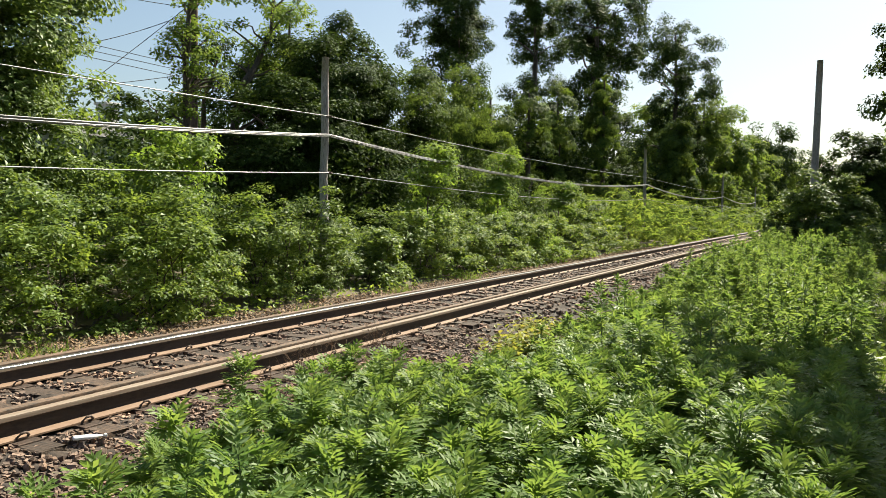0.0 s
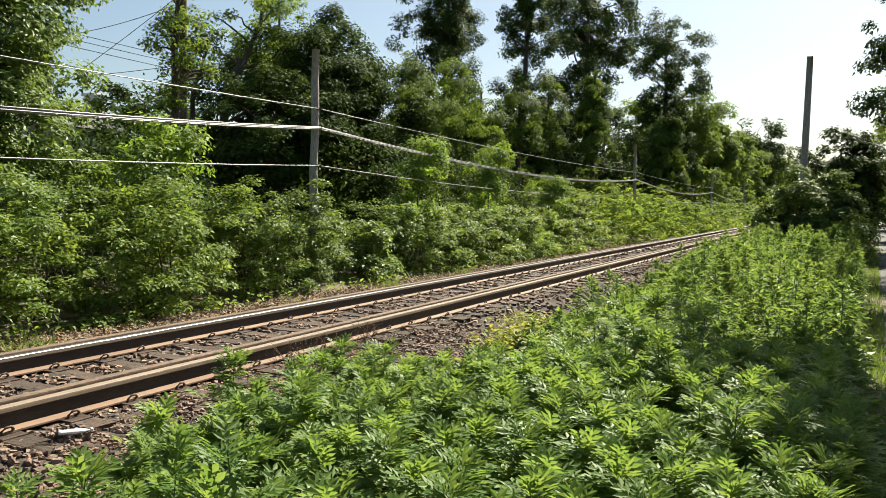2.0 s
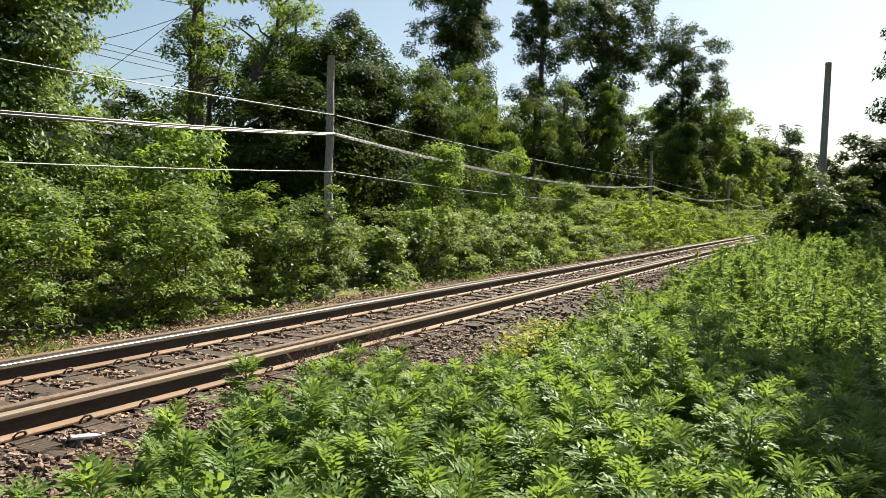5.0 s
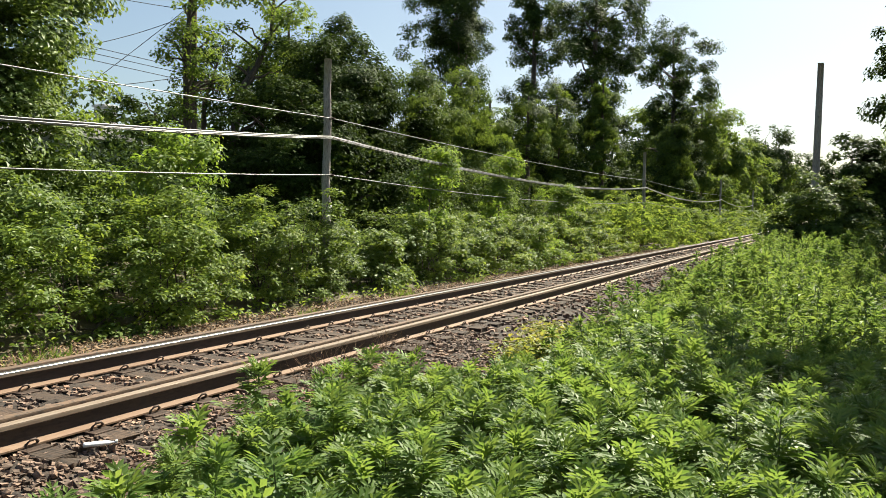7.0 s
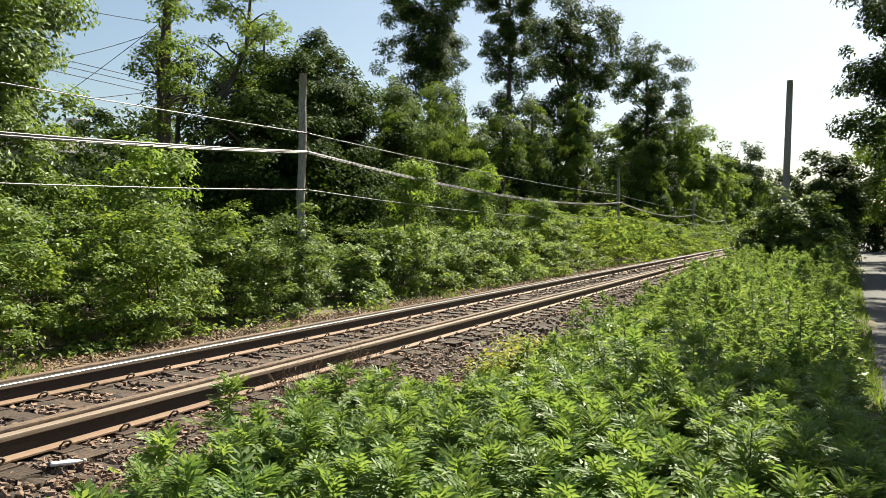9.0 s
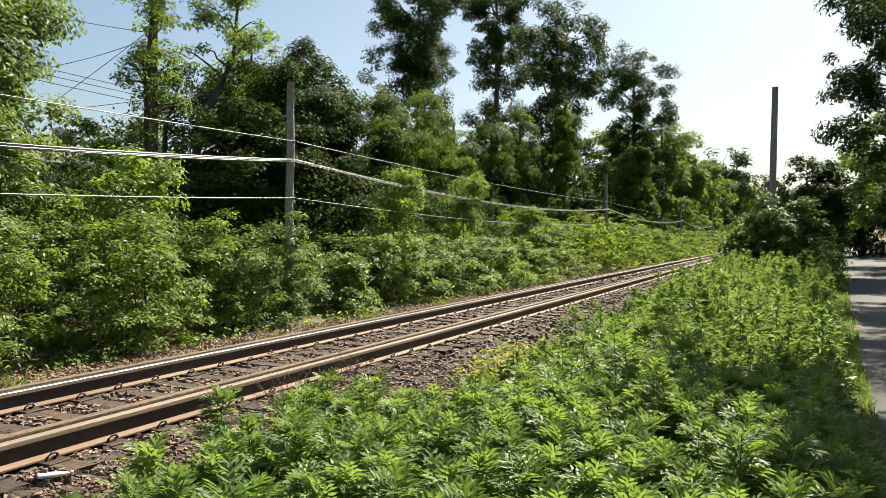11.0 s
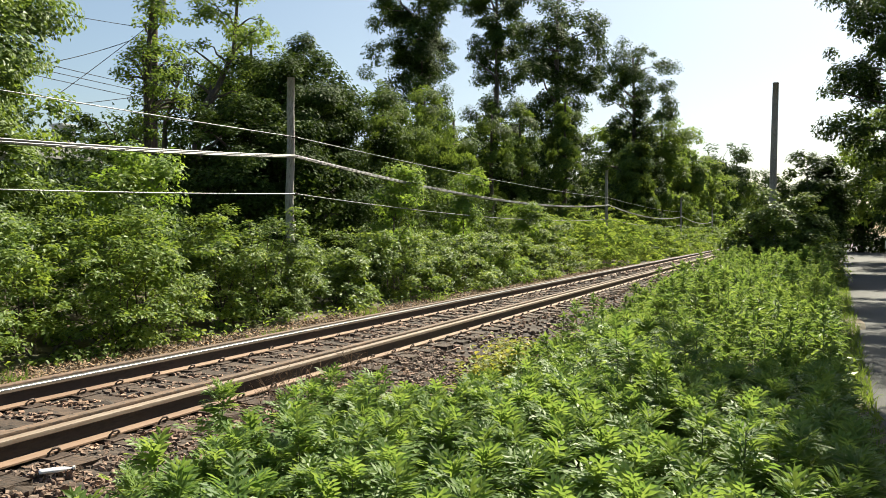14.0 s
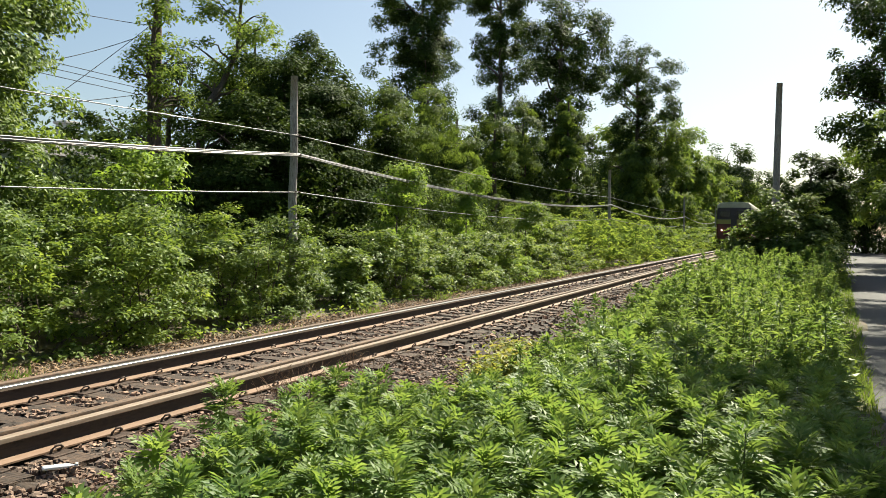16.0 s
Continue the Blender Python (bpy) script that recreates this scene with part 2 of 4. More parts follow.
# leaf patterns: places with the stalk at 0 and the tip at y = 1, and faces of three
FOLD = (np.array([(0, 0, 0), (-0.3, 0.42, 0.07), (0, 1, -0.1), (0.3, 0.42, 0.07)]), np.array([(0, 2, 1), (0, 3, 2)]))
OVAL = (np.array([(0, 0, 0), (-0.27, 0.25, 0.06), (-0.29, 0.58, 0.04), (0, 1, -0.14), (0.29, 0.58, 0.04), (0.27, 0.25, 0.06)]),
        np.array([(0, 3, 2, 1), (0, 5, 4, 3)]))
CHIP = (np.array([(-0.26, 0.1, 0.0), (0.26, 0.1, 0.0), (0, 1, -0.1)]), np.array([(0, 1, 2)]))
LANCE = (np.array([(0, 0, 0), (-0.15, 0.45, 0.04), (0, 1, -0.12), (0.15, 0.45, 0.04)]), np.array([(0, 2, 1), (0, 3, 2)]))


def lobed_leaf():
    """A deeply cut leaf with pairs of pointed lobes along its rib, drooping towards the tip."""
    v, f = [(0, 0, 0)], []
    def blade(root, tip, wide):
        root, tip = np.array(root), np.array(tip)
        side = np.cross(tip - root, (0, 0, 1.0))
        side = side / np.linalg.norm(side) * wide
        mid = root * 0.5 + tip * 0.5 + (0, 0, 0.02)
        k = len(v)
        v.extend([tuple(root - side * 0.3), tuple(mid - side), tuple(tip), tuple(mid + side)])
        f.extend([(0 if k == 1 else k, k + 1, k + 2), (0 if k == 1 else k, k + 2, k + 3)])
    blade((0, 0.0, 0), (0, 1.0, -0.16), 0.11)
    for y, s, r in ((0.28, 0.36, 0.22), (0.5, 0.36, 0.28), (0.7, 0.24, 0.22)):
        for sg in (-1, 1):
            blade((0, y, 0.0), (sg * s, y + r, -0.05), 0.075)
    return np.array(v), np.array(f)


LOBED = lobed_leaf()


def leaf_mesh(name, P, N, S, pattern, mat, spin=None, rng=RNG, dirs=None):
    """Leaves at P, faces turned to N, of size S, all in one mesh."""
    n = len(P)
    N = N / (np.linalg.norm(N, axis=1)[:, None] + 1e-9)
    T = dirs if dirs is not None else rng.normal(size=(n, 3))
    T = T - (T * N).sum(1)[:, None] * N
    T /= np.linalg.norm(T, axis=1)[:, None] + 1e-9
    X = np.cross(T, N)
    pv, pf = pattern
    v = P[:, None] + S[:, None, None] * (pv[None, :, 0:1] * X[:, None] + pv[None, :, 1:2] * T[:, None] + pv[None, :, 2:3] * N[:, None])
    f = pf[None] + (np.arange(n) * len(pv))[:, None, None]
    return mesh_np(name, v.reshape(-1, 3), f.reshape(-1, pf.shape[1]), mat)


def unit(rng, n):
    d = rng.normal(size=(n, 3))
    return d / np.linalg.norm(d, axis=1)[:, None]


def clumps(rng, blobs, n_clumps, r_clump, n_leaves, flat=0.6, shell=0.75, up=0.75, outward=0.35):
    """Leaf places and facings: clumps lie in the outer part of the blobs (centre, radii), leaves round each clump."""
    vol = np.array([b[1][0] * b[1][1] + b[1][2] * b[1][0] for b in blobs])
    pick = rng.choice(len(blobs), n_clumps, p=vol / vol.sum())
    C = np.array([b[0] for b in blobs], float)[pick]
    R = np.array([b[1] for b in blobs], float)[pick]
    d = unit(rng, n_clumps)
    rad = shell + (1.05 - shell) * rng.random(n_clumps) ** 0.7
    rad = np.where(rng.random(n_clumps) < 0.22, rng.random(n_clumps) * shell, rad)
    cc = C + d * R * rad[:, None]
    out = d / R
    out /= np.linalg.norm(out, axis=1)[:, None]
    cr = r_clump * (0.55 + 0.9 * rng.random(n_clumps))
    which = rng.choice(n_clumps, n_leaves, p=cr**2 / (cr**2).sum())
    e = unit(rng, n_leaves) * (rng.random(n_leaves) ** 0.45)[:, None]
    off = e * cr[which][:, None]
    off[:, 2] *= flat
    P = cc[which] + off
    P[:, 2] -= 0.18 * cr[which] * (e[:, 0] ** 2 + e[:, 1] ** 2)
    N = 0.55 * e + outward * out[which] + np.array([0, 0, up]) + 0.55 * unit(rng, n_leaves)
    return P, N, cc


def limb(a, b, sag, r0, r1, rng, n=6):
    a, b = np.array(a, float), np.array(b, float)
    s = np.linspace(0, 1, n)[:, None]
    p = a + (b - a) * s
    p[:, 2] += (sag * np.sin(np.pi * s))[:, 0]
    p[1:-1] += rng.normal(size=(n - 2, 3)) * 0.05 * np.linalg.norm(b - a) * 0.5
    return p, np.linspace(r0, r1, n)


def tree(label, base, spine, blobs, n_clumps, r_clump, n_leaves, size, mat, r0=0.16, limbs=14, seed=1, flat=0.6, shell=0.7, name="tree", pattern=FOLD, group="", category="tree", wide=1.18, up=0.65, outward=0.5):
    """A tree: trunk along spine (places over the base), limbs to its clumps, and a crown of leaves."""
    rng = np.random.default_rng(seed)
    root = thing(name, label, category, group, at=base)
    blobs = [(c, tuple(q * wide for q in r)) for c, r in blobs]
    far = base[1] > 36
    pattern = CHIP if far else pattern
    n_leaves, size, r_clump = int(n_leaves * (3.1 if far else 2.1)), size * (1.1 if far else 0.98), r_clump * (0.9 if far else 1.0)
    P, N, cc = clumps(rng, blobs, int(n_clumps * 1.25), r_clump, n_leaves, 0.8 if far else flat, shell, up, outward)
    S = size * (0.6 + 0.8 * rng.random(n_leaves))
    crown = part("crown", leaf_mesh("crown", P, N, S, pattern, mat, rng=rng), root)
    spine = np.array([(0, 0, -0.15)] + list(spine), float)
    fine = np.concatenate([spine[i] + (spine[i + 1] - spine[i]) * np.linspace(0, 1, 4)[:-1, None] for i in range(len(spine) - 1)] + [spine[-1:]])
    tubes = [(fine, r0 * np.linspace(1.15, 0.25, len(fine)))]
    for i in rng.choice(len(cc), min(limbs, len(cc)), replace=False):
        k = min(range(len(fine)), key=lambda q: abs(fine[q][2] - (cc[i][2] - 0.35 * np.linalg.norm(cc[i][:2] - fine[q][:2]) - 0.3)))
        rr = r0 * (1.15 - 0.9 * k / len(fine)) * 0.5
        tubes.append(limb(fine[k], cc[i], 0.1 * np.linalg.norm(cc[i] - fine[k]), rr, 0.012, rng))
    v, f = join_tubes(tubes)
    part("trunk", mesh_np("trunk", v, f, M_BARK, smooth=True), root)
    return root


def shrub(label, base, rx, ry, h, n_leaves, size, mat, seed, pattern=FOLD, r_clump=0.3, n_clumps=60, name="shrub", category="shrub", group=""):
    """A shrub: stems from the ground and leaves in layered clumps, wide at the foot."""
    rng = np.random.default_rng(seed)
    root = thing(name, label, category, group, at=base)
    blobs = [((0, 0, h * 0.45), (rx, ry, h * 0.5)), ((rx * 0.25, 0, h * 0.22), (rx * 0.95, ry * 1.05, h * 0.26))]
    for i in range(4):
        a, q = rng.random() * 6.28, rng.random()
        blobs.append(((rx * 0.6 * math.cos(a), ry * 0.6 * math.sin(a), h * (0.55 + 0.25 * q)), (rx * 0.4, ry * 0.4, h * (0.2 + 0.1 * rng.random()))))
    P, N, cc = clumps(rng, blobs, n_clumps, r_clump, n_leaves, 0.42, 0.85, 1.1)
    keep = P[:, 2] > 0.0
    P, N = P[keep], N[keep]
    S = size * (0.55 + 0.9 * rng.random(len(P)))
    part("foliage", leaf_mesh("foliage", P, N, S, pattern, mat, rng=rng), root)
    tubes = []
    for i in range(9):
        c = cc[rng.integers(len(cc))]
        tubes.append(limb((rng.normal() * 0.12, rng.normal() * 0.12, -0.1), c, 0.1, 0.018, 0.005, rng))
    v, f = join_tubes(tubes, 5)
    part("branchwork", mesh_np("branchwork", v, f, M_BARK), root)
    return root


# ---------------------------------------------------------------- ground, road, ballast bed
GROUND_Z = -0.42


def ground_sheet():
    """One sheet to the horizon, finer near the track, gently uneven; it rises into a low bank beyond the track."""
    xs = np.concatenate([[-2500, -600, -150, -60], np.arange(-30, 30, 0.6), [60, 150, 600, 2500]])
    ys = np.concatenate([[-1500, -300, -60, -20], np.arange(-6, 60, 0.8), np.arange(62, 160, 6), [250, 600, 1500, 4000]])
    X, Y = np.meshgrid(xs, ys, indexing="ij")
    Z = np.full(X.shape, GROUND_Z)
    near = (np.abs(X) < 40) & (Y > -20) & (Y < 160)
    Z += np.where(near, 0.03 * np.sin(X * 1.7 + Y * 0.6) + 0.025 * np.sin(Y * 1.3 - X * 0.8), 0)
    Z += np.where(X < -4, np.clip((-4 - X) * 0.06, 0, 0.5), 0)
    Z -= np.where((X > -4.3) & (X < 2.9), 0.14, 0)
    Z -= np.where((X > 5.0 + 0.042 * Y + 0.3), 0.12, 0)
    v = np.stack([X, Y, Z], -1).reshape(-1, 3)
    n, m = X.shape
    i, j = np.meshgrid(np.arange(n - 1), np.arange(m - 1), indexing="ij")
    f = np.stack([i * m + j, (i + 1) * m + j, (i + 1) * m + j + 1, i * m + j + 1], -1).reshape(-1, 4)
    tagged(new("ground", mesh_np("ground", v, f, M_GROUND, smooth=True)), "bare brown soil with leaf litter under the plants", "ground", kind="structure")


def road():
    """A lane with an uneven left edge, beside the weeds."""
    ys = np.concatenate([np.arange(-12, 60, 0.5), np.arange(60, 220, 4)])
    rng = np.random.default_rng(3)
    left = 5.02 + 0.042 * ys + 0.03 * np.sin(ys * 1.9) + 0.02 * rng.normal(size=len(ys))
    cols = [0, 0.05, 1.2, 2.6, 4.0, 5.2, 5.25]
    zz = [-0.1, 0.0, 0.03, 0.05, 0.03, 0.0, -0.1]
    v = np.array([(l + c, y, GROUND_Z + 0.01 + z) for y, l in zip(ys, left) for c, z in zip(cols, zz)])
    k = len(cols)
    i, j = np.meshgrid(np.arange(len(ys) - 1), np.arange(k - 1), indexing="ij")
    f = np.stack([i * k + j, i * k + j + 1, (i + 1) * k + j + 1, (i + 1) * k + j], -1).reshape(-1, 4)
    tagged(new("road", mesh_np("road", v, f, M_ROAD, smooth=True)), "narrow worn grey asphalt lane in dappled shade", "road", kind="structure")


BED = [(-4.6, -0.6), (-4.3, -0.43), (-3.2, -0.38), (-2.6, -0.31), (-2.15, -0.205), (-1.7, -0.2), (-1.3, -0.198), (-0.75, -0.2), (-0.2, -0.198), (0.2, -0.2), (0.32, -0.208), (0.45, -0.235), (1.0, -0.325), (1.35, -0.39), (2.3, -0.42), (2.6, -0.6)]


def bed_height(x):
    return np.interp(x, [b[0] for b in BED], [b[1] for b in BED])


def ballast_bed():
    xs = np.linspace(-4.6, 2.6, 60)
    ys = np.concatenate([np.arange(-8, 30, 0.12), np.arange(30, 120, 2.0), [200, 700]])
    X, Y = np.meshgrid(xs, ys, indexing="ij")
    rng = np.random.default_rng(5)
    Z = bed_height(X) + np.where(Y < 30, rng.normal(size=X.shape) * 0.012, 0)
    v = np.stack([X, Y, Z], -1).reshape(-1, 3)
    n, m = X.shape
    i, j = np.meshgrid(np.arange(n - 1), np.arange(m - 1), indexing="ij")
    f = np.stack([i * m + j, (i + 1) * m + j, (i + 1) * m + j + 1, i * m + j + 1], -1).reshape(-1, 4)
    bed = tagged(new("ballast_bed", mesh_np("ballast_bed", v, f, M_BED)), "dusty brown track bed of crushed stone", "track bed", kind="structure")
    single_stones(bed)
    # loose stones: rough six-cornered lumps
    def stones(n, y0, y1, size, seed, x0, x1):
        rng = np.random.default_rng(seed)
        x = rng.uniform(x0, x1, n)
        y = y0 + (y1 - y0) * rng.random(n)
        k = ((y - TIE0 + 0.09) % TIE_STEP < 0.18) & (x > -1.9) & (x < 0.4) & (rng.random(n) < 0.93)
        x, y = x[~k], y[~k]
        n = len(x)
        s = size * (0.6 + 0.9 * rng.random(n))
        octa = np.array([(x, y, z) for z in (-0.6, 0.6) for x, y in ((-0.8, -0.8), (0.8, -0.8), (0.8, 0.8), (-0.8, 0.8))], float)
        tri = np.array([(4, 5, 6, 7), (0, 1, 5, 4), (1, 2, 6, 5), (2, 3, 7, 6), (3, 0, 4, 7)])
        a = rng.random(n) * 6.28
        lump = octa[None] * rng.uniform(0.6, 1.25, (n, 1, 3)) * rng.uniform(0.5, 1.15, (n, 8, 1)) + rng.normal(size=(n, 8, 3)) * 0.2
        c, sn = np.cos(a)[:, None], np.sin(a)[:, None]
        L = np.stack([lump[..., 0] * c - lump[..., 1] * sn, lump[..., 0] * sn + lump[..., 1] * c, lump[..., 2]], -1) * s[:, None, None]
        v = L + np.stack([x, y, bed_height(x) + 0.25 * s], -1)[:, None]
        return v.reshape(-1, 3), (tri[None] + (np.arange(n) * 8)[:, None, None]).reshape(-1, 4)
    for n, y0, y1, size, seed, x0, x1 in ((8500, 3.5, 13, 0.022, 1, -2.9, 0.1), (12000, 2.8, 10.5, 0.019, 4, 0.1, 2.0), (6000, 10.5, 24, 0.032, 2, -2.9, 1.9), (2500, 24, 50, 0.05, 3, -2.9, 1.9)):
        v, f = stones(n, y0, y1, size, seed, x0, x1)
        tagged(new("ballast_stones", mesh_np("ballast_stones", v, f, M_STONE)), "loose crushed brown and grey track stones", "gravel", kind="stuff")


def single_stones(bed):
    """The stones nearest the lane's side of the track, each by itself."""
    rng = np.random.default_rng(15)
    kinds = []
    for q in range(8):
        bm = bmesh.new()
        bmesh.ops.create_icosphere(bm, subdivisions=1, radius=1.0)
        grow = rng.uniform(0.7, 1.2, 3)
        for v in bm.verts:
            v.co = Vector((v.co.x * grow[0], v.co.y * grow[1], v.co.z * grow[2] * 0.7)) * float(rng.uniform(0.75, 1.1))
        kinds.append(bm_mesh("stone", bm, M_STONE))
    for i in range(300):
        x, y, r = rng.uniform(0.35, 1.75), rng.uniform(3.4, 6.4), rng.uniform(0.018, 0.036)
        ob = part("stone", kinds[i % 8], bed)
        ob.location, ob.scale = (x, y, float(bed_height(x)) + 0.4 * r), (r, r, r)
        ob.rotation_euler = tuple(rng.uniform(0, 6.28, 3))


TIE0, TIE_STEP = 5.13 - 0.51 * 8, 0.512


# ---------------------------------------------------------------- the track
def rail_profile():
    """Half a rail's outline as (half width, height under the top)."""
    h = [(0.030, 0.0), (0.0355, -0.006), (0.0365, -0.016), (0.036, -0.036), (0.011, -0.049), (0.008, -0.07), (0.008, -0.12), (0.012, -0.14), (0.045, -0.147), (0.08, -0.156), (0.08, -0.168)]
    return h + [(-x, z) for x, z in reversed(h)]


def rail_mesh(y0, y1, y2, shiny, dull=False):
    prof = rail_profile()
    ys = np.concatenate([np.arange(y0, y1, 3.0), np.arange(y1, y2 + 1, 40.0)])
    k = len(prof)
    v = np.array([(x, y, z) for y in ys for x, z in prof])
    i, j = np.meshgrid(np.arange(len(ys) - 1), np.arange(k), indexing="ij")
    jj = (j + 1) % k
    f = np.stack([i * k + j, (i + 1) * k + j, (i + 1) * k + jj, i * k + jj], -1).reshape(-1, 4)
    # slot 0, web and head underside, takes the rust with shade in it
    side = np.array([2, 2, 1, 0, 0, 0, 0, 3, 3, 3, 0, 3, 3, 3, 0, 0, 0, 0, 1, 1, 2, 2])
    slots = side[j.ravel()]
    if dull:
        slots = np.where(slots == 2, 1, slots)
    if not shiny:
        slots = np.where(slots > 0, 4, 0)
    return mesh_np("rail", v, f, [M_RAIL_SHADE, M_HEAD, M_SHINE, M_FOOT, M_OLD], slots)


def track():
    root = thing("railway_track", "single railway track of rusty rails on wooden ties", "railway track")
    for x in (0.0, -1.505):
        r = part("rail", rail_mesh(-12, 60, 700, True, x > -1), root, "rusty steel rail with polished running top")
        r.location.x = x
    # rail joint bars
    bm = block(0.014, 0.62, 0.075, (0, 0, 0), 0.004)
    for q in (-0.22, -0.08, 0.08, 0.22):
        bmesh.ops.create_cone(bm, cap_ends=True, segments=6, radius1=0.016, radius2=0.016, depth=0.03, matrix=Matrix.Translation((0.014, q, 0)) @ Matrix.Rotation(radians(90), 4, "Y"))
    j = part("joint_bar", bm_mesh("joint_bar", bm, M_CLIP), root, "bolted steel joint bar")
    j.location = (0.02, 26.0, -0.09)
    # ties, plates and spring clips
    rng = random.Random(4)
    ties = []
    for q in range(4):
        bm = block(2.3, 0.21, 0.17, (0, 0, -0.085), 0.008)
        for v in bm.verts:
            v.co += Vector((rng.uniform(-0.012, 0.012), rng.uniform(-0.006, 0.006), rng.uniform(-0.004, 0.003)))
        # drying crack along the top
        ties.append(bm_mesh("tie", bm, M_TIE))
    plate = bm_mesh("tie_plate", block(0.36, 0.19, 0.014, (0, 0, 0), 0.004), M_CLIP)
    arch = [(0.0, -0.05, -0.01), (0.008, -0.045, 0.025), (0.018, -0.02, 0.05), (0.02, 0.015, 0.052), (0.012, 0.042, 0.03), (-0.012, 0.045, 0.012), (-0.022, 0.01, 0.012)]
    cv, cf = join_tubes([(arch, [0.0095] * 7)], 6)
    clip = mesh_np("spring_clip", cv, cf, M_CLIP, smooth=True)
    count = 0
    y = TIE0
    while count < 280:
        t = part("tie", ties[count % 4], root)
        t.location = (-0.7525 + rng.uniform(-0.05, 0.05), y + rng.uniform(-0.015, 0.015), -0.183)
        t.rotation_euler = (0, rng.uniform(-0.004, 0.004), rng.uniform(-0.02, 0.02))
        if y < 42:
            for rx in (0.7525, -0.7525):
                p = part("tie_plate", plate, t)
                p.location = (rx, 0, 0.006)
                for sg in (-1, 1):
                    c = part("spring_clip", clip, t)
                    c.location = (rx + sg * 0.088, 0, 0.012)
                    c.rotation_euler = (0, 0, 0 if sg > 0 else math.pi)
        y += TIE_STEP
        count += 1


def spare_rails():
    for x in (-0.185, -1.69):
        r = tagged(new("old_rail", rail_mesh(-12, 60, 200, False)), "old rust-brown rail lying beside the running rail", "rail", "old rails beside the track")
        r.location = (x, 0, -0.004)


# ---------------------------------------------------------------- poles and cables
POLES = [(-5.72, -17.0, 4.9), (-5.72, 15.86, 4.84), (-5.65, 48.6, 5.15), (-5.6, 82.4, 5.0), (-5.6, 115.0, 5.0)]


def poles():
    rng = np.random.default_rng(8)
    for x, y, top in POLES:
        root = thing("line_pole", "weathered grey wooden line pole with cables", "pole", "line poles along the track", at=(x, y, 0))
        z = np.linspace(GROUND_Z - 0.2, top, 9)
        pts = np.stack([0.01 * rng.normal(size=9), 0.01 * rng.normal(size=9), z], -1)
        v, f = tube_arrays(pts, np.linspace(0.105, 0.082, 9), 14)
        cap = np.arange(len(v) - 14, len(v))[None]
        part("shaft", mesh_np("shaft", v, [f, cap], M_POLE, smooth=True), root)
        for h in (3.5, 3.06, 2.22):
            bm = block(0.05, 0.12, 0.05, (0.1, 0, h), 0.006)
            bmesh.ops.create_cone(bm, cap_ends=True, segments=8, radius1=0.018, radius2=0.018, depth=0.3, matrix=Matrix.Translation((0.04, 0, h)) @ Matrix.Rotation(radians(90), 4, "Y"))
            part("cable_clamp", bm_mesh("cable_clamp", bm, M_CLIP), root, "small bolted steel cable clamp")
        if abs(y - 15.86) < 1:
            part("pole_tag", bm_mesh("pole_tag", block(0.03, 0.12, 0.16, (0.095, 0, 1.45), 0.004), M_WHITE), root, "pale plate on the pole")


